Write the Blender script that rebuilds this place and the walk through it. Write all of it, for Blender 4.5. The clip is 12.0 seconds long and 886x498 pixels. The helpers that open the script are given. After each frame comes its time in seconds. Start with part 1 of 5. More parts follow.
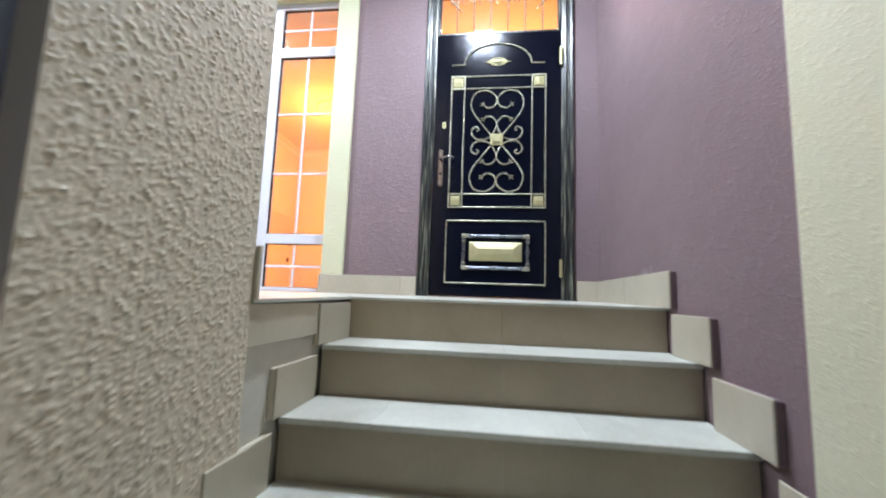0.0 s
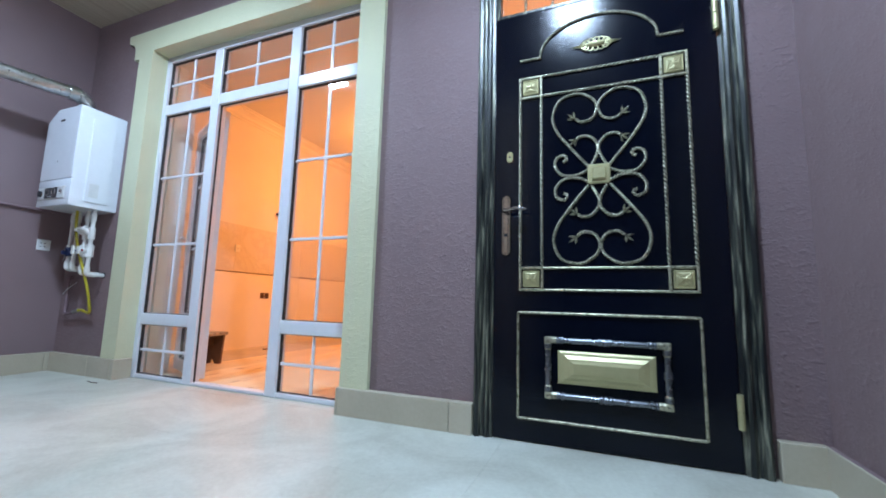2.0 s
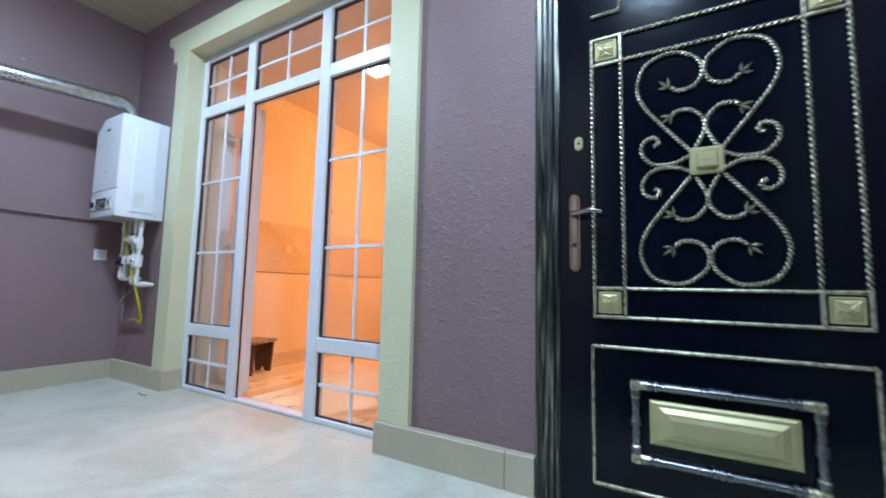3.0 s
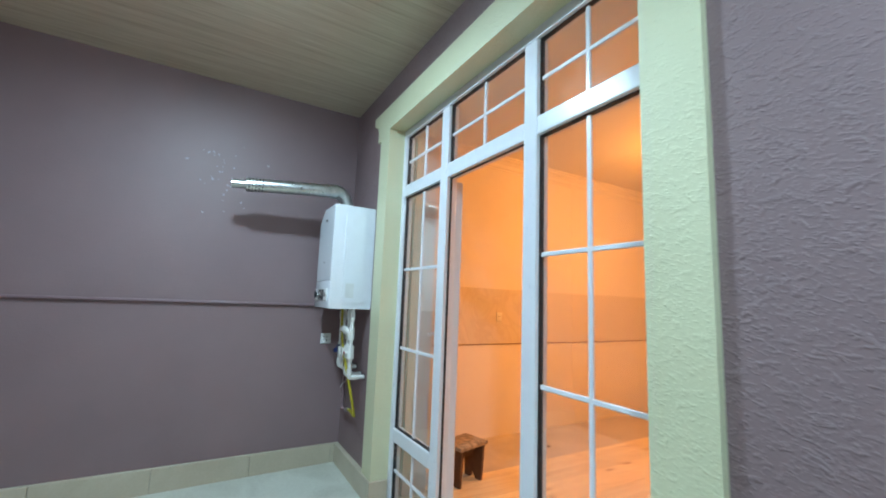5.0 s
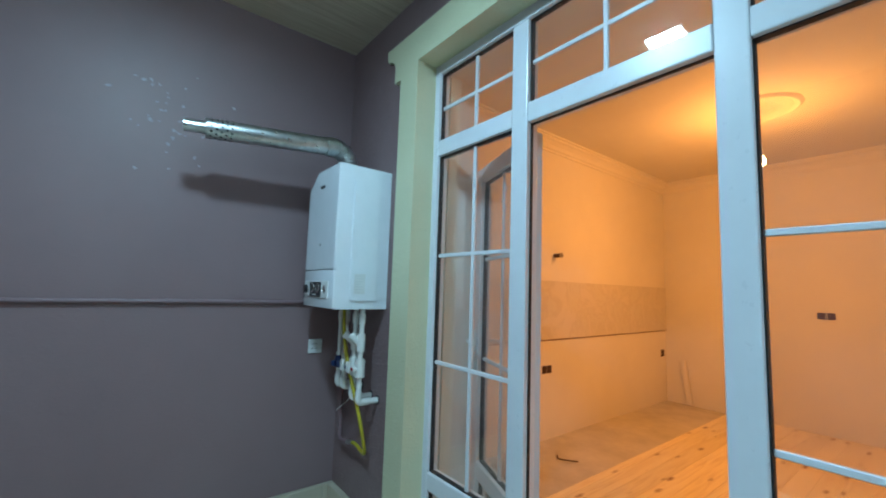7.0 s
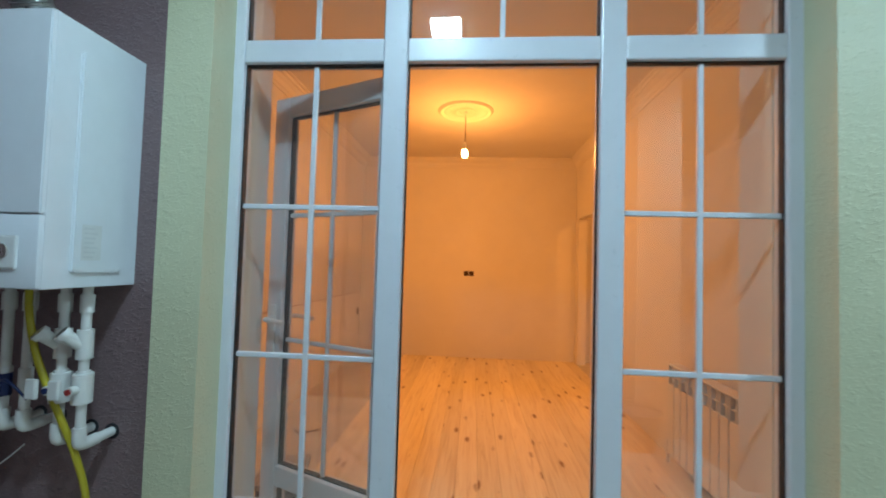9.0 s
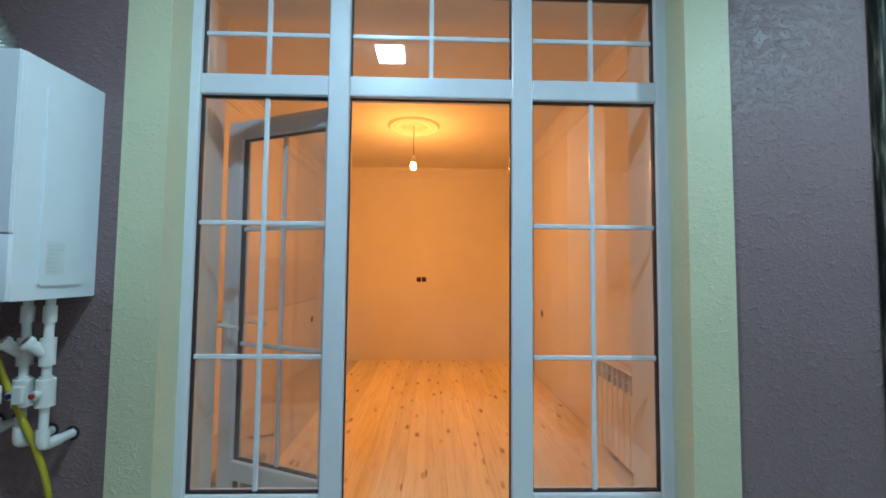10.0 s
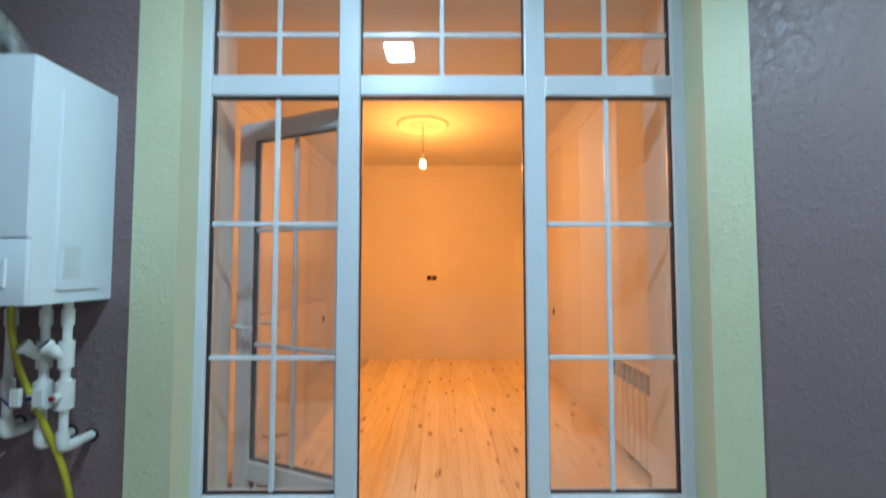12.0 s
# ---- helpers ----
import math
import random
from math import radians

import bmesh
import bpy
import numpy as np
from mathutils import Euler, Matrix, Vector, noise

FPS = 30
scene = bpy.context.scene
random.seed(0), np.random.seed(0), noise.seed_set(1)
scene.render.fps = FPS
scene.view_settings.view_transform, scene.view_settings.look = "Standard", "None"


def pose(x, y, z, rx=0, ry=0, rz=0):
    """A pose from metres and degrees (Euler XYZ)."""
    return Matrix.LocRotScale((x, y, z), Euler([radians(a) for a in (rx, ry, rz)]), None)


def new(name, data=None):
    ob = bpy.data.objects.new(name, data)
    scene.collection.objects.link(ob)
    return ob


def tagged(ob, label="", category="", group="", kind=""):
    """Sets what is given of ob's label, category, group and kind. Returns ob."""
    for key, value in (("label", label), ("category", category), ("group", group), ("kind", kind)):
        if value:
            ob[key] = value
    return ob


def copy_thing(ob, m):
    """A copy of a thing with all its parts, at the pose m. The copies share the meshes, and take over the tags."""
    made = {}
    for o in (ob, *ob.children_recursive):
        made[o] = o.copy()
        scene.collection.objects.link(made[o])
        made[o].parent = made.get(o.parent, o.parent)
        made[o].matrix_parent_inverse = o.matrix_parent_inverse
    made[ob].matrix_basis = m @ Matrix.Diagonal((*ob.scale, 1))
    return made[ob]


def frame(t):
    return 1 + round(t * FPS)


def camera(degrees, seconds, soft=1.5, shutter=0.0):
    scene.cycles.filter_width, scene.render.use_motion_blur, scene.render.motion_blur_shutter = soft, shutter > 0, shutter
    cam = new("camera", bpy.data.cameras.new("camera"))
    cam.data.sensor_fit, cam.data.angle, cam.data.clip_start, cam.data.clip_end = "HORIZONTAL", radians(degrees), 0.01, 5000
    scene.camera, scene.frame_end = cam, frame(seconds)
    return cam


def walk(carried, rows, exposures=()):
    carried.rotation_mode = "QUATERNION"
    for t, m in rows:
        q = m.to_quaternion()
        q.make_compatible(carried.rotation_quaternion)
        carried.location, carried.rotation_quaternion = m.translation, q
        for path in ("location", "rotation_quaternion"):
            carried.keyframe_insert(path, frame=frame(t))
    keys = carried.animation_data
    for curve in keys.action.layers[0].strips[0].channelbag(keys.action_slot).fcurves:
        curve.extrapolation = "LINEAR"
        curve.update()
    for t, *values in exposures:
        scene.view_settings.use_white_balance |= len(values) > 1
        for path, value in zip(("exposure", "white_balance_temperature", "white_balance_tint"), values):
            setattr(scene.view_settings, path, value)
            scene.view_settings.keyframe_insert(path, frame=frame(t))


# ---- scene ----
cam = camera(95.1, 12.0, 1.8, 0.35)
METRES, EYE, TILT, LEAN, TURN = 5.0, 0.0, 0.0, 0.0, 7.2
ROWS = [
    (0.0, 0.0, 0.0, 0.0, -0.23, 6.7, -1.98),
    (0.5, 0.0162, 0.0796, 0.0377, 3.68, 7.81, -2.52),
    (1.0, 0.0146, 0.138, 0.0655, 7.19, 8.0, -2.19),
    (1.5, 0.0225, 0.181, 0.087, 11.23, 8.32, -1.93),
    (2.0, 0.0312, 0.2204, 0.1242, 14.44, 7.4, -1.5),
    (2.5, 0.0239, 0.2612, 0.1376, 17.88, 5.99, -1.24),
    (3.0, 0.0185, 0.2927, 0.1559, 22.78, 5.43, -1.21),
    (3.5, 0.0075, 0.3308, 0.1811, 31.32, 5.76, -1.5),
    (5.5, -0.1203, 0.4213, 0.2776, 54.31, 7.47, -2.17),
    (6.0, -0.1631, 0.4191, 0.2792, 53.88, 7.2, -1.86),
    (6.5, -0.2149, 0.4176, 0.2777, 51.75, 6.58, -1.8),
    (8.5, -0.4138, 0.4306, 0.2614, 6.91, 2.51, -2.16),
    (9.0, -0.4345, 0.4124, 0.2691, -2.92, 2.09, -1.66),
    (9.5, -0.4389, 0.3823, 0.273, -7.37, 2.11, -1.11),
    (10.0, -0.4217, 0.3636, 0.2699, -8.77, 3.06, -0.55),
    (10.5, -0.4261, 0.3608, 0.2732, -8.36, 6.72, -0.21),
    (11.0, -0.4267, 0.3555, 0.2894, -7.75, 11.97, -0.09),
    (11.5, -0.4275, 0.3563, 0.2902, -7.68, 11.54, -0.08),
    (12.0, -0.4244, 0.3674, 0.2712, -7.47, 2.75, 0.03),
]
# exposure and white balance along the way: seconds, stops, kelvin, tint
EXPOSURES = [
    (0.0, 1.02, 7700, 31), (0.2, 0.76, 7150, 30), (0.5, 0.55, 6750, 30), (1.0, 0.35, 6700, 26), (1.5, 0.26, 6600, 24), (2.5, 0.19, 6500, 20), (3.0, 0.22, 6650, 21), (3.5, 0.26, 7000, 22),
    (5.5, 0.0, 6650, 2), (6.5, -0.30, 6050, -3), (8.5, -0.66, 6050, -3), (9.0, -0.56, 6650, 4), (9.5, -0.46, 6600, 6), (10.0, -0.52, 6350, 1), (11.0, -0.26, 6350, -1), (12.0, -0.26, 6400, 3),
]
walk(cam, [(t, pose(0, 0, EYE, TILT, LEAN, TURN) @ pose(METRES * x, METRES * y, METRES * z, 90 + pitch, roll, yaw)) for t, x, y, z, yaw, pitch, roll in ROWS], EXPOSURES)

# ---- light ----
world = bpy.data.worlds.new("night")
scene.world = world
world.use_nodes = True
world.node_tree.nodes["Background"].inputs[0].default_value = (0.010, 0.014, 0.022, 1)
world.node_tree.nodes["Background"].inputs[1].default_value = 1.0
scene.view_settings.exposure = 0.0

PANEL_LAMPS = [(-2.64, 1.92), (-0.16, 1.86)]
CEIL = 2.97
BULB = (-2.53, 5.84, 2.47)


def area_lamp(x, y, z, size, watts, colour, spread):
    data = bpy.data.lights.new("panel_light", "AREA")
    data.shape, data.size, data.energy, data.color = "SQUARE", size, watts, colour
    data.spread = radians(spread)
    ob = new("panel_light", data)
    ob.matrix_world = pose(x, y, z)
    return ob


def point_lamp(x, y, z, radius, watts, colour):
    data = bpy.data.lights.new("light_at_bulb", "POINT")
    data.shadow_soft_size, data.energy, data.color = radius, watts, colour
    ob = new("light_at_bulb", data)
    ob.matrix_world = pose(x, y, z)
    return ob


def down_fill(x, y, z, radius, watts, colour):
    data = bpy.data.lights.new("light_at_bulb", "SPOT")
    data.shadow_soft_size, data.energy, data.color = radius, watts, colour
    data.spot_size, data.spot_blend = radians(180), 1.0
    ob = new("light_at_bulb", data)
    ob.matrix_world = pose(x, y, z)
    return ob


COOL = (0.51, 0.775, 1.0)
WARM = (1.0, 0.350, 0.068)
area_lamp(*PANEL_LAMPS[0], CEIL - 0.042, 0.19, 33, COOL, 172)
area_lamp(*PANEL_LAMPS[1], CEIL - 0.042, 0.19, 46, COOL, 170)
point_lamp(*BULB, 0.035, 74, WARM)
down_fill(*BULB, 0.035, 74, WARM)          # spot added at the bulb to brighten the floor against the ceiling
# hall lamp out of sight, inferred from the lit transom and doorway
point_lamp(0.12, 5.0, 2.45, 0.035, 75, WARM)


# ---- materials ----
def material(name, build):
    m = bpy.data.materials.new(name)
    m.use_nodes = True
    nt = m.node_tree
    b = nt.nodes["Principled BSDF"]
    build(nt, b)
    return m


def coords(nt, scale=(1, 1, 1), rot=(0, 0, 0)):
    g = nt.nodes.new("ShaderNodeNewGeometry")
    m = nt.nodes.new("ShaderNodeMapping")
    m.inputs["Scale"].default_value = scale
    m.inputs["Rotation"].default_value = rot
    nt.links.new(g.outputs["Position"], m.inputs["Vector"])
    return m.outputs["Vector"]


def ramp(nt, fac, stops):
    r = nt.nodes.new("ShaderNodeValToRGB")
    while len(r.color_ramp.elements) < len(stops):
        r.color_ramp.elements.new(0.5)
    for e, (p, c) in zip(r.color_ramp.elements, stops):
        e.position, e.color = p, (*c, 1)
    nt.links.new(fac, r.inputs[0])
    return r.outputs[0]


def noise_tex(nt, vec, scale, detail=3, rough=0.55, dist=0.0):
    n = nt.nodes.new("ShaderNodeTexNoise")
    n.inputs["Scale"].default_value, n.inputs["Detail"].default_value = scale, detail
    n.inputs["Roughness"].default_value, n.inputs["Distortion"].default_value = rough, dist
    nt.links.new(vec, n.inputs["Vector"])
    return n.outputs[0]


def bump(nt, b, height, strength, distance):
    n = nt.nodes.new("ShaderNodeBump")
    n.inputs["Strength"].default_value, n.inputs["Distance"].default_value = strength, distance
    nt.links.new(height, n.inputs["Height"])
    nt.links.new(n.outputs[0], b.inputs["Normal"])
    return n


def mix(nt, a, b_, fac, kind="MIX"):
    n = nt.nodes.new("ShaderNodeMix")
    n.data_type, n.blend_type = "RGBA", kind
    if isinstance(fac, float):
        n.inputs[0].default_value = fac
    else:
        nt.links.new(fac, n.inputs[0])
    for i, v in ((6, a), (7, b_)):
        if isinstance(v, tuple):
            n.inputs[i].default_value = (*v, 1)
        else:
            nt.links.new(v, n.inputs[i])
    return n.outputs[2]


def math_node(nt, op, a, b_=0.0):
    n = nt.nodes.new("ShaderNodeMath")
    n.operation = op
    for i, v in ((0, a), (1, b_)):
        if isinstance(v, (int, float)):
            n.inputs[i].default_value = v
        else:
            nt.links.new(v, n.inputs[i])
    return n.outputs[0]


def plaster(name, lo, hi, big, depth, rough, coarse=28.0):
    """Painted plaster thrown or rolled on, with lumps and fine grain."""
    def build(nt, b):
        v = coords(nt)
        tone = ramp(nt, noise_tex(nt, v, 1.3, 4), [(0.3, lo), (0.7, hi)])
        nt.links.new(tone, b.inputs["Base Color"])
        wide = coords(nt, (0.78, 0.78, 1.15))
        lumps = noise_tex(nt, wide, coarse, 4, 0.6, 0.3)
        lumps = ramp(nt, lumps, [(0.52, (0, 0, 0)), (0.76, (1, 1, 1))])
        pebble = ramp(nt, noise_tex(nt, wide, coarse * 3.4, 2, 0.5, 0.4), [(0.54, (0, 0, 0)), (0.78, (1, 1, 1))])
        fine = noise_tex(nt, v, 210, 2)
        h = math_node(nt, "ADD", math_node(nt, "MULTIPLY", lumps, big), math_node(nt, "MULTIPLY", pebble, big * 0.8))
        h = math_node(nt, "ADD", h, math_node(nt, "MULTIPLY", fine, 0.16))
        bump(nt, b, h, 0.8, depth)
        nt.links.new(math_node(nt, "ADD", math_node(nt, "MULTIPLY", noise_tex(nt, v, 9, 3), 0.2), rough - 0.1), b.inputs["Roughness"])
    return material(name, build)


def plain(name, colour, rough, metal=0.0, vary=0.06, scale=14.0, bump_depth=0.0004, bump_scale=120.0, coat=0.0):
    def build(nt, b):
        v = coords(nt)
        lo = tuple(c * (1 - vary) for c in colour)
        hi = tuple(min(1, c * (1 + vary)) for c in colour)
        nt.links.new(ramp(nt, noise_tex(nt, v, scale, 4), [(0.3, lo), (0.7, hi)]), b.inputs["Base Color"])
        b.inputs["Metallic"].default_value = metal
        b.inputs["Coat Weight"].default_value = coat
        nt.links.new(math_node(nt, "ADD", math_node(nt, "MULTIPLY", noise_tex(nt, v, scale * 2.3, 3), 0.16), rough - 0.08), b.inputs["Roughness"])
        if bump_depth:
            bump(nt, b, noise_tex(nt, v, bump_scale, 2), 0.5, bump_depth)
    return material(name, build)


def tile_mat(name, lo, hi, rough, spread=0.10):
    def build(nt, b):
        v = coords(nt)
        info = nt.nodes.new("ShaderNodeObjectInfo")
        n = mix(nt, ramp(nt, noise_tex(nt, v, 1.7, 6, 0.62, 0.6), [(0.38, lo), (0.58, hi)]), ramp(nt, noise_tex(nt, v, 60, 3), [(0.3, lo), (0.7, hi)]), 0.3)
        shade = math_node(nt, "ADD", math_node(nt, "MULTIPLY", info.outputs["Random"], spread), 1 - spread * 0.8)
        comb = nt.nodes.new("ShaderNodeCombineColor")
        for i in range(3):
            nt.links.new(shade, comb.inputs[i])
        nt.links.new(mix(nt, n, comb.outputs[0], 1.0, "MULTIPLY"), b.inputs["Base Color"])
        nt.links.new(math_node(nt, "ADD", math_node(nt, "MULTIPLY", noise_tex(nt, v, 7, 4), 0.25), rough - 0.12), b.inputs["Roughness"])
        bump(nt, b, noise_tex(nt, v, 90, 2), 0.25, 0.0006)
    return material(name, build)


def wood_floor(nt, b):
    info = nt.nodes.new("ShaderNodeObjectInfo")
    g = nt.nodes.new("ShaderNodeNewGeometry")
    off = nt.nodes.new("ShaderNodeVectorMath")
    off.operation = "MULTIPLY_ADD"
    comb = nt.nodes.new("ShaderNodeCombineXYZ")
    for i in range(3):
        nt.links.new(info.outputs["Random"], comb.inputs[i])
    nt.links.new(comb.outputs[0], off.inputs[0])
    off.inputs[1].default_value = (13, 37, 5)
    nt.links.new(g.outputs["Position"], off.inputs[2])
    m = nt.nodes.new("ShaderNodeMapping")
    m.inputs["Scale"].default_value = (30, 1.6, 8)
    nt.links.new(off.outputs[0], m.inputs["Vector"])
    grain = noise_tex(nt, m.outputs["Vector"], 1.0, 5, 0.6, 1.2)
    col = ramp(nt, grain, [(0.25, (0.68, 0.53, 0.31)), (0.5, (0.84, 0.71, 0.46)), (0.75, (0.90, 0.79, 0.54))])
    m2 = nt.nodes.new("ShaderNodeMapping")
    m2.inputs["Scale"].default_value = (9.0, 3.0, 1)
    nt.links.new(off.outputs[0], m2.inputs["Vector"])
    vor = nt.nodes.new("ShaderNodeTexVoronoi")
    vor.inputs["Scale"].default_value = 1.0
    nt.links.new(m2.outputs["Vector"], vor.inputs["Vector"])
    ragged = math_node(nt, "MULTIPLY", noise_tex(nt, off.outputs[0], 40, 3), 0.14)
    knot = ramp(nt, math_node(nt, "ADD", vor.outputs["Distance"], math_node(nt, "SUBTRACT", ragged, 0.08)), [(0.05, (0.0, 0.0, 0.0)), (0.20, (1, 1, 1))])
    col = mix(nt, (0.29, 0.155, 0.07), col, knot)
    tone = math_node(nt, "ADD", math_node(nt, "MULTIPLY", info.outputs["Random"], 0.18), 0.86)
    cc = nt.nodes.new("ShaderNodeCombineColor")
    for i in range(3):
        nt.links.new(tone, cc.inputs[i])
    nt.links.new(mix(nt, col, cc.outputs[0], 1.0, "MULTIPLY"), b.inputs["Base Color"])
    b.inputs["Roughness"].default_value = 0.5
    bump(nt, b, grain, 0.3, 0.0008)


def ceiling_wood(nt, b):
    v = coords(nt, (26, 0.9, 1))
    grain = noise_tex(nt, v, 1.0, 6, 0.65, 0.8)
    fine = noise_tex(nt, coords(nt, (120, 3, 1)), 1.0, 3, 0.5)
    col = ramp(nt, grain, [(0.3, (0.40, 0.33, 0.23)), (0.5, (0.56, 0.49, 0.37)), (0.72, (0.64, 0.58, 0.47))])
    nt.links.new(mix(nt, col, ramp(nt, fine, [(0.35, (0.38, 0.31, 0.22)), (0.65, (0.65, 0.6, 0.5))]), 0.3), b.inputs["Base Color"])
    b.inputs["Roughness"].default_value = 0.32
    bump(nt, b, fine, 0.3, 0.0006)


def marble(nt, b):
    v = coords(nt)
    vein = noise_tex(nt, v, 2.6, 8, 0.6, 1.8)
    col = ramp(nt, vein, [(0.30, (0.60, 0.56, 0.50)), (0.44, (0.66, 0.62, 0.55)), (0.5, (0.61, 0.56, 0.50)), (0.56, (0.67, 0.62, 0.56))])
    nt.links.new(col, b.inputs["Base Color"])
    b.inputs["Roughness"].default_value = 0.3


def cement(nt, b):
    v = coords(nt)
    col = ramp(nt, noise_tex(nt, v, 3.0, 7, 0.65), [(0.3, (0.46, 0.42, 0.36)), (0.7, (0.62, 0.57, 0.49))])
    nt.links.new(col, b.inputs["Base Color"])
    b.inputs["Roughness"].default_value = 0.75
    bump(nt, b, noise_tex(nt, v, 40, 5), 0.4, 0.002)


def brushed_black(scale):
    """Black frame paint with a gold-green brush dragged over it along the moulding."""
    return lambda nt, b: brush_marks(nt, b, scale)


def brush_marks(nt, b, scale):
    v = coords(nt, scale)
    streak = noise_tex(nt, v, 1.0, 4, 0.6, 0.4)
    col = ramp(nt, streak, [(0.46, (0.006, 0.008, 0.009)), (0.56, (0.07, 0.075, 0.058)), (0.68, (0.32, 0.31, 0.23))])
    nt.links.new(col, b.inputs["Base Color"])
    nt.links.new(ramp(nt, streak, [(0.5, (0, 0, 0)), (0.75, (0.4, 0.4, 0.4))]), b.inputs["Metallic"])
    b.inputs["Roughness"].default_value = 0.34
    bump(nt, b, streak, 0.5, 0.0014)


def gold_rub(nt, b):
    """Gold paint rubbed over black iron: bright on ridges, dark between."""
    v = coords(nt)
    n = noise_tex(nt, v, 70, 3, 0.6)
    col = ramp(nt, n, [(0.32, (0.14, 0.13, 0.09)), (0.5, (0.46, 0.44, 0.32)), (0.7, (0.66, 0.63, 0.47))])
    nt.links.new(col, b.inputs["Base Color"])
    b.inputs["Metallic"].default_value = 0.75
    b.inputs["Roughness"].default_value = 0.36


def lacquer(nt, b):
    v = coords(nt)
    nt.links.new(ramp(nt, noise_tex(nt, v, 3, 5), [(0.3, (0.0008, 0.0018, 0.0060)), (0.7, (0.0014, 0.0030, 0.0090))]), b.inputs["Base Color"])
    b.inputs["Roughness"].default_value = 0.15
    b.inputs["Specular IOR Level"].default_value = 0.23
    bump(nt, b, noise_tex(nt, v, 170, 2, 0.5), 0.42, 0.0011)


def clear_glass(nt, b):
    nt.nodes.remove(b)
    out = nt.nodes["Material Output"]
    tr, gl, lw, mx = (nt.nodes.new("ShaderNode" + k) for k in ("BsdfTransparent", "BsdfGlossy", "LayerWeight", "MixShader"))
    tr.inputs[0].default_value = (0.985, 0.99, 0.985, 1)
    # white film paints in the panes' haze, reflected porch light as well as dirt
    film, hazed = nt.nodes.new("ShaderNodeBsdfDiffuse"), nt.nodes.new("ShaderNodeMixShader")
    film.inputs[0].default_value = (0.8, 0.8, 0.8, 1)
    haze = noise_tex(nt, coords(nt), 3.0, 5)
    nt.links.new(math_node(nt, "MULTIPLY", haze, 0.042), hazed.inputs[0])
    nt.links.new(tr.outputs[0], hazed.inputs[1])
    nt.links.new(film.outputs[0], hazed.inputs[2])
    gl.inputs["Roughness"].default_value = 0.015
    fac = math_node(nt, "POWER", lw.outputs["Facing"], 4.0)
    fac = math_node(nt, "ADD", math_node(nt, "MULTIPLY", fac, 0.86), 0.10)
    nt.links.new(fac, mx.inputs[0])
    nt.links.new(hazed.outputs[0], mx.inputs[1])
    nt.links.new(gl.outputs[0], mx.inputs[2])
    nt.links.new(mx.outputs[0], out.inputs[0])


def glow(colour, strength):
    def build(nt, b):
        b.inputs["Base Color"].default_value = (0.8, 0.8, 0.8, 1)
        b.inputs["Emission Color"].default_value = (*colour, 1)
        b.inputs["Emission Strength"].default_value = strength
    return build


M_PURPLE = plaster("mauve_plaster", (0.212, 0.142, 0.147), (0.246, 0.166, 0.171), 0.78, 0.0056, 0.49, 31)
M_PURPLE_SMOOTH = plaster("mauve_smooth_plaster", (0.212, 0.142, 0.147), (0.246, 0.166, 0.171), 0.22, 0.0022, 0.52, 20)
M_PURPLE_SOFT = plaster("mauve_worn_plaster", (0.212, 0.142, 0.147), (0.246, 0.166, 0.171), 0.50, 0.0030, 0.46, 34)
M_CREAM = plaster("cream_trim_plaster", (0.57, 0.57, 0.38), (0.65, 0.65, 0.44), 0.66, 0.0036, 0.46, 34)
M_CREAM_SMOOTH = plaster("cream_smooth_plaster", (0.60, 0.57, 0.40), (0.68, 0.64, 0.46), 0.4, 0.0032, 0.44, 34)
M_ROUGH = plaster("rough_cream_plaster", (0.59, 0.51, 0.39), (0.67, 0.58, 0.45), 0.2, 0.0007, 0.6, 120)
M_INNER = plaster("white_inner_plaster", (0.74, 0.70, 0.64), (0.80, 0.76, 0.70), 0.12, 0.0015, 0.75, 12)
# ceiling colour held below the wall white to damp the bulb's hot spot
M_ROOMCEIL = plaster("toned_down_ceiling_white", (0.68, 0.65, 0.60), (0.74, 0.71, 0.65), 0.1, 0.001, 0.8, 12)
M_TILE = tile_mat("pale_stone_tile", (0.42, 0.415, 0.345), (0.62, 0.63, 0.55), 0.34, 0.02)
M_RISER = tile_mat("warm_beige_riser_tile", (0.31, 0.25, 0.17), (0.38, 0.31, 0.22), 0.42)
M_SKIRT = tile_mat("beige_skirting_tile", (0.45, 0.39, 0.29), (0.53, 0.47, 0.36), 0.42)
M_GROUT = plain("grey_grout", (0.58, 0.55, 0.47), 0.7)
M_WOODFLOOR = material("pine_floor", wood_floor)
M_CEIL = material("wood_grain_ceiling", ceiling_wood)
M_MARBLE = material("marble_splashback", marble)
M_CEMENT = material("bare_cement", cement)
M_PVC = plain("white_upvc", (0.68, 0.70, 0.74), 0.3, vary=0.02, bump_depth=0)
M_GASKET = plain("black_gasket", (0.012, 0.012, 0.014), 0.6, bump_depth=0)
M_GLASS = material("window_glass", clear_glass)
M_LACQUER = material("black_lacquer", lacquer)
M_FRAME = material("brushed_black_frame", brushed_black((64, 44, 3.4)))
M_FRAME_HEAD = material("brushed_black_frame_head", brushed_black((3.4, 44, 64)))
M_GOLD = material("rubbed_gold_iron", gold_rub)
M_HOLLOW = plain("darkened_twist_hollows", (0.075, 0.072, 0.055), 0.4, 0.6, bump_depth=0)
M_BRASS = plain("pale_gold_paint", (0.47, 0.43, 0.235), 0.42, 0.5)
M_BRONZE = plain("brownish_worn_nickel", (0.33, 0.285, 0.265), 0.2, 1.0, 0.18, 40, bump_depth=0)
M_CHROME = plain("worn_nickel", (0.55, 0.52, 0.50), 0.28, 1.0, bump_depth=0)
M_DARKSTEEL = plain("dark_blued_steel", (0.18, 0.19, 0.21), 0.28, 0.9, bump_depth=0)
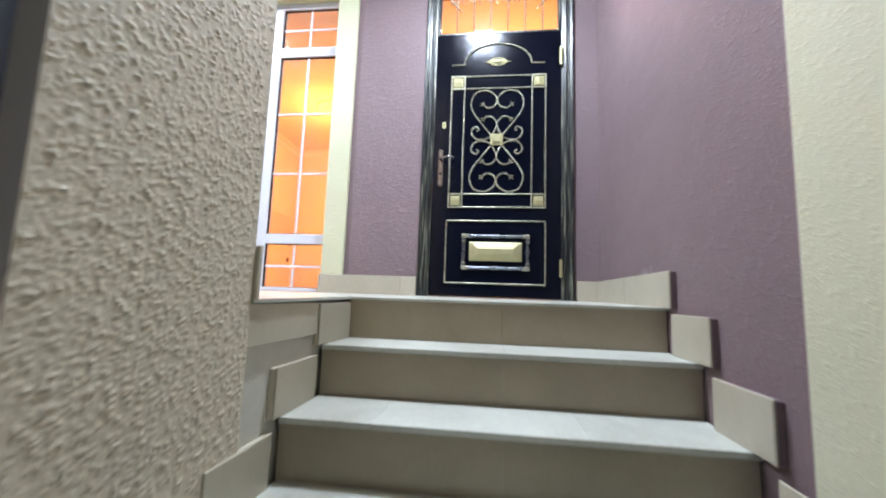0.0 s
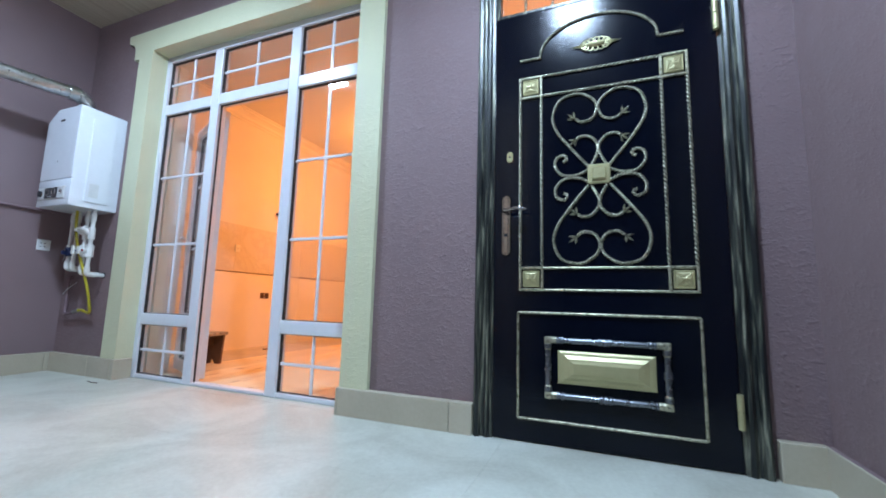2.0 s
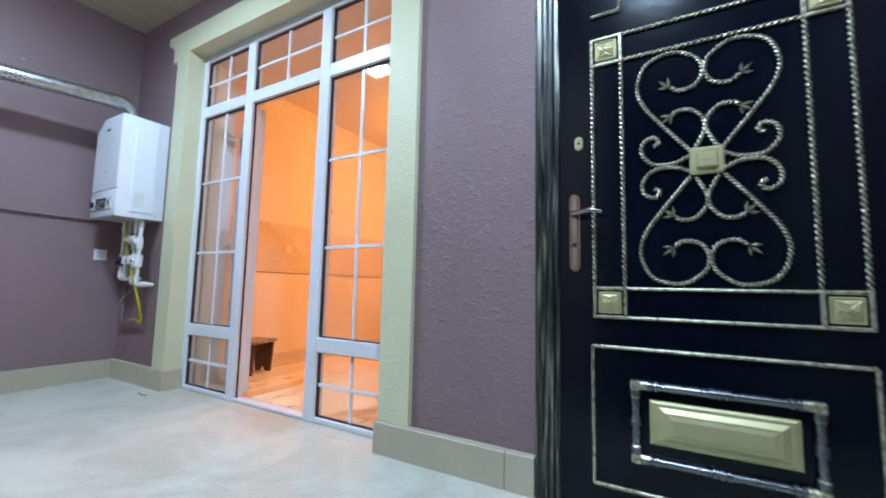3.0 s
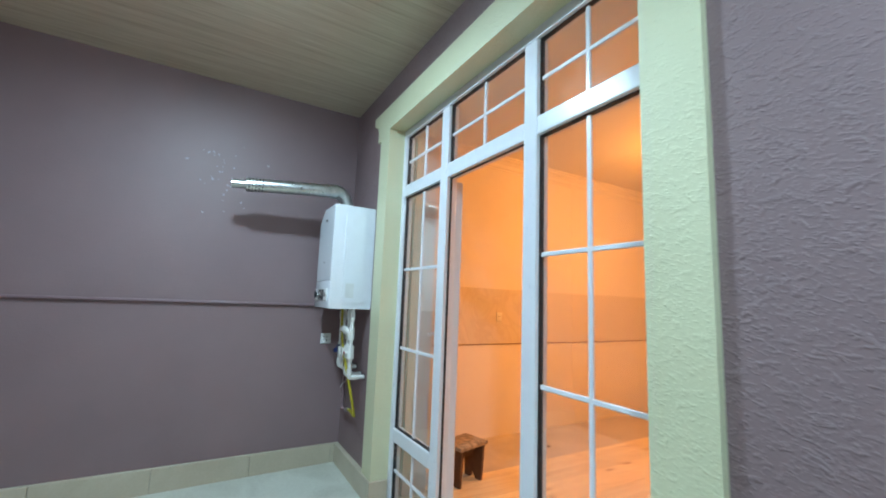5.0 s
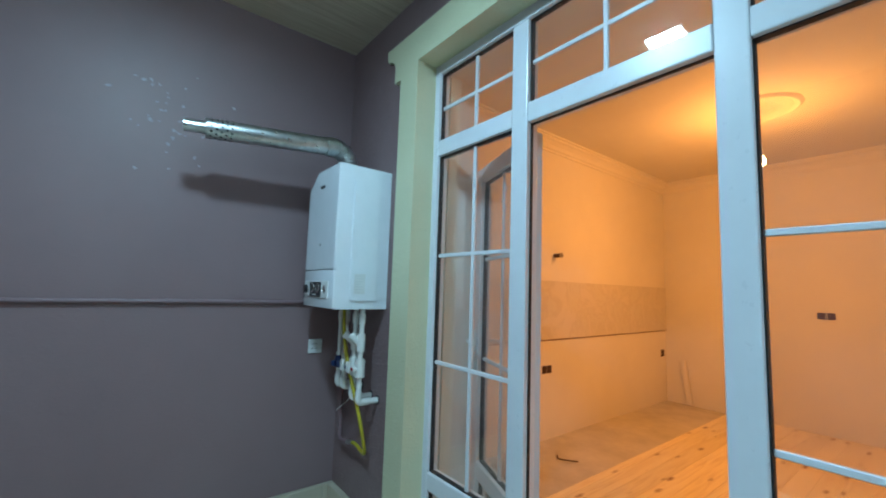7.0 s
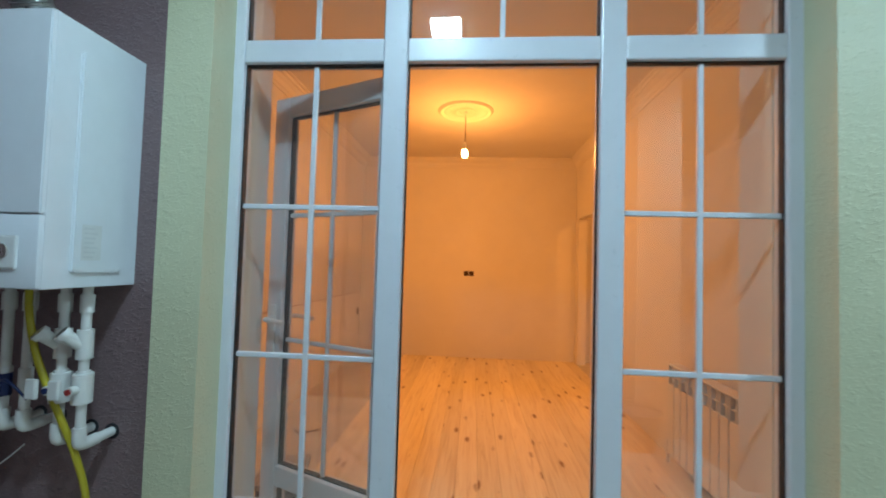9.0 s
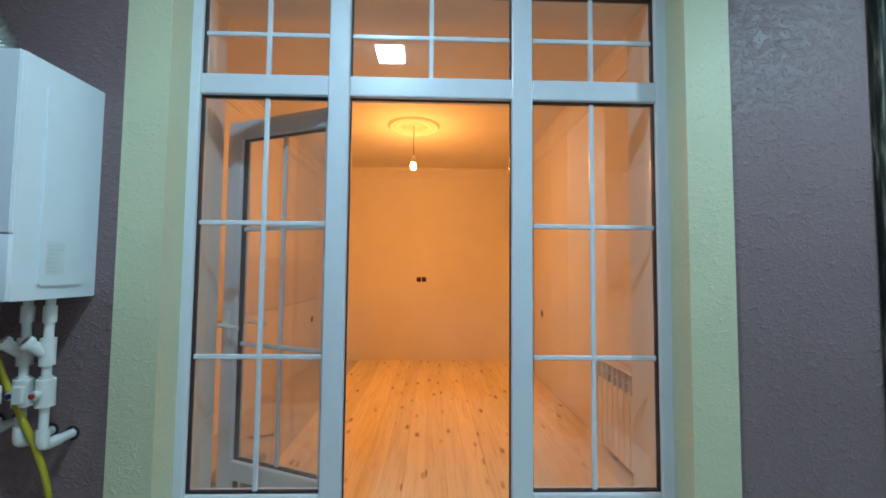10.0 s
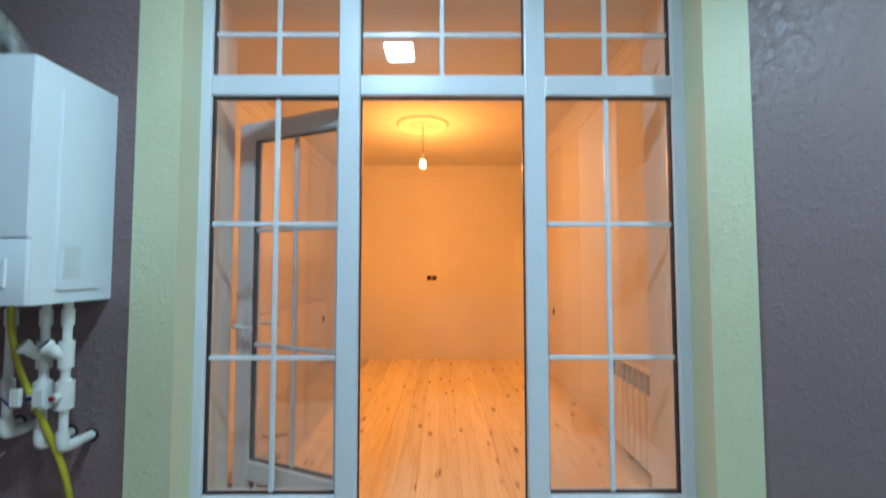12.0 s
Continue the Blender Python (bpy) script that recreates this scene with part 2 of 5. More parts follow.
M_ENAMEL = plain("white_enamel", (0.74, 0.78, 0.82), 0.22, vary=0.02, bump_depth=0, coat=0.3)
M_PLASTIC = plain("white_plastic", (0.74, 0.75, 0.74), 0.4, vary=0.03, bump_depth=0)
M_BLACKP = plain("black_plastic", (0.015, 0.016, 0.02), 0.35, bump_depth=0)
M_STEEL = plain("galvanised_steel", (0.55, 0.57, 0.56), 0.30, 1.0, vary=0.18, scale=22)
M_PPR = plain("white_pipe_plastic", (0.72, 0.71, 0.68), 0.45, vary=0.05, bump_depth=0)
M_YELLOW = plain("yellow_hose", (0.46, 0.38, 0.025), 0.45, vary=0.1)
M_BLUE = plain("blue_valve_plastic", (0.012, 0.025, 0.10), 0.4)
M_RED = plain("red_valve_plastic", (0.35, 0.02, 0.02), 0.4)
M_PAINTPIPE = plain("mauve_painted_pipe", (0.215, 0.138, 0.150), 0.4)
M_BROWNWOOD = plain("old_brown_wood", (0.09, 0.045, 0.025), 0.6, vary=0.3, scale=9)


def grimy_rubber(nt, b):
    v = coords(nt)
    smear = noise_tex(nt, v, 7.5, 6, 0.65, 1.4)
    nt.links.new(ramp(nt, smear, [(0.40, (0.050, 0.022, 0.026)), (0.52, (0.085, 0.055, 0.055)), (0.66, (0.20, 0.17, 0.165))]), b.inputs["Base Color"])
    b.inputs["Roughness"].default_value = 0.6
    bump(nt, b, smear, 0.3, 0.002)


M_BUCKET = material("grimy_dark_red_rubber", grimy_rubber)
M_SLATE = plain("dark_slate_paint", (0.20, 0.22, 0.32), 0.45)
M_LED = material("led_diffuser", glow((0.51, 0.775, 1.0), 175))
M_BULB = material("lit_bulb", glow((1.0, 0.62, 0.25), 40))
M_RAD = plain("radiator_enamel", (0.72, 0.70, 0.66), 0.3, vary=0.03, bump_depth=0)


# ---- helpers for shapes ----
def link(name, bm, mat, parent=None, label=""):
    me = bpy.data.meshes.new(name)
    bmesh.ops.recalc_face_normals(bm, faces=bm.faces[:])
    bm.to_mesh(me)
    bm.free()
    me.materials.append(mat)
    ob = new(name, me)
    if parent:
        ob.parent = parent
    if label:
        ob["label"] = label
    return ob


part = link


def thing(name, label, category, place=(0, 0, 0), rz=0.0, group=""):
    ob = new(name)
    ob.matrix_world = pose(*place, 0, 0, rz)
    return tagged(ob, label, category, group)


def smooth(ob, angle=40):
    me = ob.data
    me.polygons.foreach_set("use_smooth", [True] * len(me.polygons))
    me.set_sharp_from_angle(angle=radians(angle))
    return ob


def add_box(bm, lo, hi, bev=0.0, seg=1):
    x0, y0, z0 = lo
    x1, y1, z1 = hi
    vs = [bm.verts.new(c) for c in ((x0, y0, z0), (x1, y0, z0), (x1, y1, z0), (x0, y1, z0), (x0, y0, z1), (x1, y0, z1), (x1, y1, z1), (x0, y1, z1))]
    fs = [bm.faces.new([vs[i] for i in q]) for q in ((3, 2, 1, 0), (4, 5, 6, 7), (0, 1, 5, 4), (1, 2, 6, 5), (2, 3, 7, 6), (3, 0, 4, 7))]
    if bev:
        es = list({e for f in fs for e in f.edges})
        bmesh.ops.bevel(bm, geom=es, offset=bev, segments=seg, affect="EDGES", profile=0.5)
    return bm


def box(lo, hi, bev=0.0, seg=1):
    return add_box(bmesh.new(), lo, hi, bev, seg)


def add_tube(bm, pts, radius, sides=10, twist=0.0, wobble=0.0, caps=True):
    """A round bar along a line of points; twist and wobble turn it into a twisted bar."""
    pts = [Vector(p) for p in pts]
    rings = []
    up = None
    run = 0.0
    for i, p in enumerate(pts):
        d = (pts[min(i + 1, len(pts) - 1)] - pts[max(i - 1, 0)]).normalized()
        if up is None:
            up = d.orthogonal().normalized()
        up = (up - d * up.dot(d)).normalized()
        side = d.cross(up)
        if i:
            run += (p - pts[i - 1]).length
        r = radius(i / (len(pts) - 1)) if callable(radius) else radius
        ring = []
        for k in range(sides):
            a = 2 * math.pi * k / sides
            rr = r * (1 + wobble * math.cos(2 * (a + twist * run)))
            ring.append(bm.verts.new(p + up * math.cos(a) * rr + side * math.sin(a) * rr))
        rings.append(ring)
    for a, b in zip(rings, rings[1:]):
        for k in range(sides):
            bm.faces.new((a[k], a[(k + 1) % sides], b[(k + 1) % sides], b[k]))
    if caps:
        bm.faces.new(rings[0][::-1])
        bm.faces.new(rings[-1])
    return bm


def tube(pts, radius, sides=10, **kw):
    return add_tube(bmesh.new(), pts, radius, sides, **kw)


def line(a, b, n):
    a, b = Vector(a), Vector(b)
    return [a.lerp(b, i / n) for i in range(n + 1)]


def spline(pts, n=8):
    """A smooth line through the points (Catmull-Rom)."""
    pts = [Vector(p) for p in pts]
    out = []
    for i in range(len(pts) - 1):
        p0, p1, p2, p3 = pts[max(i - 1, 0)], pts[i], pts[i + 1], pts[min(i + 2, len(pts) - 1)]
        for k in range(n):
            t = k / n
            out.append(0.5 * ((2 * p1) + (p2 - p0) * t + (2 * p0 - 5 * p1 + 4 * p2 - p3) * t * t + (3 * p1 - p0 - 3 * p2 + p3) * t ** 3))
    return out + [pts[-1]]


def add_lathe(bm, profile, centre, axis="z", sides=24):
    """A turned shape: profile rows of (radius, distance along the axis)."""
    rings = []
    for r, h in profile:
        ring = []
        for k in range(sides):
            a = 2 * math.pi * k / sides
            u, v = r * math.cos(a), r * math.sin(a)
            c = {"z": (u, v, h), "y": (u, h, v), "x": (h, u, v)}[axis]
            ring.append(bm.verts.new(Vector(centre) + Vector(c)))
        rings.append(ring)
    for a, b in zip(rings, rings[1:]):
        for k in range(sides):
            bm.faces.new((a[k], a[(k + 1) % sides], b[(k + 1) % sides], b[k]))
    if profile[0][0] > 1e-5:
        bm.faces.new(rings[0])
    if profile[-1][0] > 1e-5:
        bm.faces.new(rings[-1])
    bmesh.ops.remove_doubles(bm, verts=bm.verts[:], dist=1e-6)
    return bm


def lathe(profile, centre, axis="z", sides=24):
    return add_lathe(bmesh.new(), profile, centre, axis, sides)


def add_prism(bm, outline, axis, lo, hi):
    """A flat outline of (u, v) carried along an axis: y takes (x, z), x takes (y, z), z takes (x, y)."""
    def at(u, v, h):
        return {"y": (u, h, v), "x": (h, u, v), "z": (u, v, h)}[axis]
    a = [bm.verts.new(at(u, v, lo)) for u, v in outline]
    b = [bm.verts.new(at(u, v, hi)) for u, v in outline]
    n = len(a)
    for k in range(n):
        bm.faces.new((a[k], a[(k + 1) % n], b[(k + 1) % n], b[k]))
    bm.faces.new(a[::-1])
    bm.faces.new(b)
    return bm


def prism(outline, axis, lo, hi):
    return add_prism(bmesh.new(), outline, axis, lo, hi)


def wall_sheet(along, u0, u1, z0, z1, lo, hi, holes=()):
    """A wall of real thickness with openings through it. along 'x': u is x and lo..hi is y; along 'y': the other way."""
    us = sorted({u0, u1, *(h[0] for h in holes), *(h[1] for h in holes)})
    zs = sorted({z0, z1, *(h[2] for h in holes), *(h[3] for h in holes)})
    bm = bmesh.new()
    pts = {}

    def vert(u, w, z):
        key = (round(u, 5), round(w, 5), round(z, 5))
        if key not in pts:
            pts[key] = bm.verts.new((u, w, z) if along == "x" else (w, u, z))
        return pts[key]

    def solid(i, j):
        if not (0 <= i < len(us) - 1 and 0 <= j < len(zs) - 1):
            return False
        cu, cz = (us[i] + us[i + 1]) / 2, (zs[j] + zs[j + 1]) / 2
        return not any(h[0] < cu < h[1] and h[2] < cz < h[3] for h in holes)

    for i in range(len(us) - 1):
        for j in range(len(zs) - 1):
            if not solid(i, j):
                continue
            a, b, c, d = us[i], us[i + 1], zs[j], zs[j + 1]
            for w in (lo, hi):
                bm.faces.new([vert(a, w, c), vert(b, w, c), vert(b, w, d), vert(a, w, d)])
            for di, dj, p, q in ((-1, 0, (a, c), (a, d)), (1, 0, (b, c), (b, d)), (0, -1, (a, c), (b, c)), (0, 1, (a, d), (b, d))):
                if not solid(i + di, j + dj):
                    bm.faces.new([vert(p[0], lo, p[1]), vert(q[0], lo, q[1]), vert(q[0], hi, q[1]), vert(p[0], hi, p[1])])
    return bm


def structure(ob, label, category):
    return tagged(ob, label, category, kind="structure")


# ---- plan ----
WEST, EAST, NORTH = -4.13, 0.77, 3.07      # faces of the porch walls
SOUTH = 0.55
WIN = (-3.34, -1.325, 0.0, 2.575)          # window opening
DOOR = (-0.56, 0.58, 0.0, 2.60)            # door opening
TOP = 0.0                                  # landing level
EDGE = 1.92                                # landing edge over the stairs
GOING, RISE, STEP_TOP = 0.305, 0.200, -0.010
STAIR_L, STAIR_R = -0.69, 0.745
INNER = 3.46                               # room side of the facade
ROOM_W, ROOM_E, ROOM_N, ROOM_TOP = -4.08, -0.95, 7.72, 2.90
LOW = STEP_TOP - 7 * RISE

FALL = 0.013                               # the landing falls a little towards the stairs


def floor_z(y):
    return TOP - FALL * (NORTH - y)


# walls of the porch
structure(link("wall_north", wall_sheet("x", WEST - 0.25, EAST + 0.25, LOW, 3.2, NORTH, 3.28, [(WIN[0], WIN[1], -0.06, WIN[3]), (DOOR[0], DOOR[1], -0.06, DOOR[3])]), M_PURPLE), "mauve painted textured plaster house wall", "wall")
structure(link("wall_west", box((WEST - 0.25, SOUTH - 0.2, LOW), (WEST, NORTH, 3.2)), M_PURPLE_SMOOTH), "mauve painted plaster side wall of the porch", "wall")
structure(link("wall_east", box((EAST, 1.105, LOW), (EAST + 0.25, NORTH, 3.2)), M_PURPLE_SOFT), "mauve painted plaster wall beside the stairs", "wall")
structure(link("wall_south", box((WEST, SOUTH - 0.2, LOW), (-1.05, SOUTH, 3.2)), M_PURPLE), "plain mauve wall closing the porch", "wall")
structure(link("wall_stair_west", box((-1.05, -1.6, LOW), (STAIR_L - 0.06, 0.50, 3.2)), M_SLATE), "dark slate painted wall beside the lower stairs", "wall")
structure(link("wall_stair_east", box((EAST + 0.02, -1.6, LOW), (EAST + 0.25, 0.55, 3.2)), M_CREAM_SMOOTH), "plain cream wall beside the lower stairs", "wall")
structure(link("wall_stair_south", box((-1.05, -1.85, LOW), (EAST + 0.25, -1.6, 3.2)), M_SLATE), "plain dark wall behind the stairs", "wall")
structure(link("ground", box((-1.05, -1.6, LOW - 0.15), (EAST + 0.25, EDGE, LOW)), M_CEMENT), "bare cement ground at the foot of the stairs", "ground")
structure(link("ceiling", box((WEST - 0.25, -1.85, CEIL), (EAST + 0.25, NORTH, CEIL + 0.12)), M_CEIL), "grey-brown wood-grain panelled porch ceiling", "ceiling")

# landing slab under the tiles
structure(link("floor", prism([(WEST, SOUTH), (STAIR_L - 0.02, SOUTH), (STAIR_L - 0.02, EDGE + 0.024), (EAST, EDGE + 0.024), (EAST, NORTH), (WEST, NORTH)], "z", LOW, TOP - 0.047), M_GROUT), "landing slab of the porch with pale stone tiles", "floor")

# room behind the window
structure(link("wall_room_south", wall_sheet("x", ROOM_W, ROOM_E, 0, 3.1, 3.28, INNER, [(-3.312, -1.368, 0, WIN[3] - 0.015)]), M_INNER), "white plastered room wall round the window", "wall")
structure(link("wall_room_west", box((ROOM_W - 0.2, 3.28, -0.1), (ROOM_W, ROOM_N, 3.1)), M_INNER), "white plastered room wall with splashback band", "wall")
structure(link("wall_room_north", box((ROOM_W - 0.2, ROOM_N, -0.1), (ROOM_E + 0.2, ROOM_N + 0.2, 3.1)), M_INNER), "white plastered back wall of the room", "wall")
structure(link("wall_room_east", wall_sheet("y", 3.28, ROOM_N, -0.1, 3.1, ROOM_E, ROOM_E + 0.12, [(6.93, 7.58, -0.1, 2.03)]), M_INNER), "white plastered room wall behind the radiator", "wall")
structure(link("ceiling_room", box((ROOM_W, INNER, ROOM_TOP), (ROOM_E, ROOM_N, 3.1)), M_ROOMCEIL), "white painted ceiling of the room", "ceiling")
structure(link("floor_room", box((ROOM_W, 3.28, -0.12), (ROOM_E, ROOM_N, -0.022)), M_CEMENT), "pine plank floor of the empty room", "floor")
# hall behind the metal door
structure(link("wall_hall_north", box((ROOM_E + 0.2, ROOM_N, -0.1), (1.3, ROOM_N + 0.2, 3.1)), M_INNER), "plain white hall wall behind the metal door", "wall")
structure(link("wall_hall_east", box((1.1, 3.28, -0.1), (1.3, ROOM_N, 3.1)), M_INNER), "plain white side wall of the hall", "wall")
structure(link("ceiling_hall", box((ROOM_E + 0.12, 3.28, 2.9), (1.1, ROOM_N, 3.1)), M_INNER), "plain white hall ceiling", "ceiling")
structure(link("floor_hall", box((ROOM_E, 3.28, -0.12), (1.1, ROOM_N, 0.0)), M_CEMENT), "plain hall floor", "floor")


# ---- rough plaster piers beside the stairs ----
def rough_pier(name, x_face, x_back, y0, y1, z0, z1, mat, label, amp):
    """A pier whose stair face carries thrown plaster lumps as real relief."""
    bm = bmesh.new()
    step = 0.004
    ny, nz = int((y1 - y0) / step), int((z1 - z0) / step)
    out = 1 if x_face > x_back else -1
    grid = []
    for j in range(nz + 1):
        row = []
        for i in range(ny + 1):
            y, z = y0 + (y1 - y0) * i / ny, z0 + (z1 - z0) * j / nz
            edge = min(1, i / 2, (ny - i) / 2)
            wy = y + 0.006 * noise.noise(Vector((y * 40, z * 40, 5.0)))
            wz = z + 0.006 * noise.noise(Vector((y * 40, z * 40, 9.0)))
            d = noise.voronoi(Vector((wy * 88, wz * 112, 0.5)))[0]
            lump = min(1.0, 1.7 * max(0.0, 1 - d[0] / 0.60))
            h = lump * max(0.0, 0.42 + 1.2 * noise.noise(Vector((y * 46, z * 52, 2.0)))) + 0.16 * noise.noise(Vector((y * 150, z * 150, 7.0)))
            row.append(bm.verts.new((x_face + out * amp * h * edge, y, z)))
        grid.append(row)
    for a, b in zip(grid, grid[1:]):
        for i in range(ny):
            bm.faces.new((a[i], a[i + 1], b[i + 1], b[i]))
    b00, b01 = bm.verts.new((x_back, y0, z0)), bm.verts.new((x_back, y1, z0))
    b10, b11 = bm.verts.new((x_back, y0, z1)), bm.verts.new((x_back, y1, z1))
    bm.faces.new([b00, b01, b11, b10])
    bm.faces.new([r[0] for r in grid] + [b10, b00])
    bm.faces.new([r[-1] for r in grid] + [b11, b01])
    bm.faces.new(list(grid[0]) + [b01, b00])
    bm.faces.new(list(grid[-1]) + [b11, b10])
    return smooth(structure(link(name, bm, mat), label, "wall"), 50)


rough_pier("wall_pier_west", STAIR_L, -1.05, 0.50, 1.10, LOW, 2.97, M_ROUGH, "cream pier in rough thrown plaster beside the stairs", 0.0046)
structure(link("wall_pier_east", box((EAST - 0.015, 0.55, LOW), (EAST + 0.25, 1.105, 3.2), 0.006, 2), M_CREAM_SMOOTH), "cream plaster pier beside the stairs", "wall")

# ---- stairs ----
stairs = thing("stairs", "straight flight of stairs clad in pale stone tile", "stairs")
stairs["kind"] = "structure"
for k in range(1, 7):
    z = STEP_TOP - k * RISE if k else TOP
    y1 = EDGE - (k - 1) * GOING
    y0 = y1 - GOING
    part("step_core", box((STAIR_L, y0 + 0.012, LOW), (STAIR_R + 0.02, y1 + 0.01, z - 0.02)), M_GROUT, stairs)
for k in range(0, 7):
    z = STEP_TOP - k * RISE if k else TOP
    y1 = EDGE - (k - 1) * GOING
    y0 = y1 - GOING
    if k:
        for a, b in ((STAIR_L, -0.38), (-0.3794, 0.30), (0.3006, STAIR_R + 0.02)) if k % 2 == 0 else ((STAIR_L, 0.05), (0.0506, STAIR_R + 0.02)):
            part("tread_tile", box((a, y0, z - 0.02), (b, y1, z), 0.0012), M_TILE, stairs)
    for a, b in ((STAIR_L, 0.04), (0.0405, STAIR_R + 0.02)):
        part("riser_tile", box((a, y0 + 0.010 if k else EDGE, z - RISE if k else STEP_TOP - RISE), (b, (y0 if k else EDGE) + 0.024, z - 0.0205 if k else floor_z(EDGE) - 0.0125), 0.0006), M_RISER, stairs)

# ---- skirting tiles ----
skirting = thing("baseboard", "beige stone skirting tiles along the porch walls", "baseboard")
skirting["kind"] = "structure"
SK = 0.143
IN_W, IN_E, IN_T = -3.303, -1.348, 2.562      # inner edges of the cream surround


def skirt(lo, hi, face=""):
    """A tile; with a face given it is thin and stands on a mortar bed painted like the wall."""
    lo, hi = list(lo), list(hi)
    if lo[2] == TOP:
        lo[2] = floor_z(lo[1]) - 0.002
    if face:
        bed_lo, bed_hi = list(lo), list(hi)
        bed_lo[1] += 0.002
        bed_hi[2] -= 0.004
        if face == "-x":
            bed_lo[0] = lo[0] + 0.009
            hi[0] = lo[0] + 0.009
        else:
            bed_hi[0] = hi[0] - 0.009
            lo[0] = hi[0] - 0.009
        part("mortar_bed", box(bed_lo, bed_hi, 0.002), M_PURPLE if face == "-x" else M_ROUGH, skirting)
    return part("skirting_tile", box(lo, hi, 0.003), M_SKIRT, skirting)


for a, b in ((-1.345, -0.70), (-0.698, DOOR[0] - 0.022)):
    skirt((a, 3.025, TOP), (b, NORTH, SK))
skirt((DOOR[1] + 0.022, 3.03, TOP), (EAST - 0.025, NORTH, SK))
for a, b in ((WEST + 0.03, -3.60), (-3.598, -3.33)):
    skirt((a, 3.03, TOP), (b, NORTH, SK))
for a, b in ((SOUTH, 1.2), (1.202, 1.8), (1.802, 2.4), (2.402, 3.0), (3.002, NORTH)):
    skirt((WEST, a, TOP), (WEST + 0.03, b, SK))
for a, b in ((1.825, 2.42), (2.422, NORTH)):
    skirt((EAST - 0.032, a, TOP), (EAST, b, SK), "-x")
skirt((-1.05, 1.1015, TOP), (STAIR_L + 0.012, 1.122, SK - 0.012))
skirt((-3.328, 3.03, TOP), (IN_W + 0.012, 3.163, SK))
skirt((IN_E - 0.012, 3.025, TOP), (-1.347, 3.163, SK))
for k in range(1, 7):
    z = STEP_TOP - k * RISE if k else TOP
    y1 = EDGE - (k - 1) * GOING
    skirt((STAIR_R - 0.006, max(y1 - GOING - 0.10, -0.1), z), (EAST + (0 if y1 - GOING - 0.1 > 1.1 else -0.0155), y1 - 0.102, z + 0.17), "-x")
    lo_y = y1 - GOING - 0.045
    skirt((STAIR_L - 0.018, max(lo_y, 0.0), z), (STAIR_L + 0.008, y1 - (0.002 if k == 1 else 0.047), z + 0.165), "x")


# ---- balcony window with door ----
window = thing("window_1", "white uPVC glazed wall with an open middle door", "window")
window["kind"] = "structure"
FY0, FY1 = 3.165, 3.235
X = [-3.34, -3.265, -2.750, -2.664, -1.997, -1.912, -1.395, -1.325]
Z = [0.03, 0.392, 0.476, 2.057, 2.142, 2.512]
for lo, hi in (((X[0], FY0, 0), (X[1], FY1, 2.575)), ((X[6], FY0, 0), (X[7], FY1, 2.575)), ((X[2], FY0, 0), (X[3], FY1, Z[5])), ((X[4], FY0, 0), (X[5], FY1, Z[5])),
               ((X[1], FY0 + 0.001, Z[5]), (X[6], FY1 - 0.001, 2.575)), ((X[1], FY0 + 0.001, Z[3]), (X[2], FY1 - 0.001, Z[4])), ((X[3], FY0 + 0.001, Z[3]), (X[4], FY1 - 0.001, Z[4])), ((X[5], FY0 + 0.001, Z[3]), (X[6], FY1 - 0.001, Z[4])),
               ((X[1], FY0 + 0.001, Z[1]), (X[2], FY1 - 0.001, Z[2])), ((X[5], FY0 + 0.001, Z[1]), (X[6], FY1 - 0.001, Z[2])), ((X[1], FY0 + 0.001, 0), (X[2], FY1 - 0.001, Z[0])), ((X[5], FY0 + 0.001, 0), (X[6], FY1 - 0.001, Z[0])),
               ((X[3], FY0 + 0.001, 0), (X[4], FY1 - 0.001, 0.02))):
    part("window_frame", box(lo, hi, 0.006, 2), M_PVC, window)


def glazing(parent, x0, x1, z0, z1, y, bars_x, bars_z):
    """One pane with its black gasket and raised glazing bars on both faces."""
    part("pane", box((x0 - 0.004, y - 0.003, z0 - 0.004), (x1 + 0.004, y + 0.003, z1 + 0.004)), M_GLASS, parent)
    g = bmesh.new()
    w = 0.0045
    for lo, hi in (((x0, y - 0.012, z0), (x0 + w, y + 0.012, z1)), ((x1 - w, y - 0.012, z0), (x1, y + 0.012, z1)), ((x0 + w, y - 0.012, z0), (x1 - w, y + 0.012, z0 + w)), ((x0 + w, y - 0.012, z1 - w), (x1 - w, y + 0.012, z1))):
        add_box(g, lo, hi)
    part("gasket", g, M_GASKET, parent)
    for bx in bars_x:
        part("glazing_bar", box((bx - 0.0095, y - 0.0075, z0 + w), (bx + 0.0095, y + 0.0075, z1 - w), 0.003), M_PVC, parent)
    for bz in bars_z:
        part("glazing_bar", box((x0 + w, y - 0.0065, bz - 0.0095), (x1 - w, y + 0.0065, bz + 0.0095), 0.003), M_PVC, parent)


GY = 3.195
for a, b, c in ((X[1], X[2], -3.003), (X[5], X[6], -1.658)):
    glazing(window, a, b, Z[0], Z[1], GY, [c], [0.205])
    glazing(window, a, b, Z[2], Z[3], GY, [c], [1.0, 1.535])
for a, b, c in ((X[1], X[2], -3.003), (X[3], X[4], -2.332), (X[5], X[6], -1.658)):
    glazing(window, a, b, Z[4], Z[5], GY, [c], [2.322])

for lo, hi in (((X[3], 3.188, 0.02), (X[3] + 0.005, 3.20, Z[3])), ((X[4] - 0.005, 3.188, 0.02), (X[4], 3.20, Z[3])), ((X[3] + 0.005, 3.188, Z[3] - 0.005), (X[4] - 0.005, 3.20, Z[3]))):
    part("door_seal", box(lo, hi), M_GASKET, window)

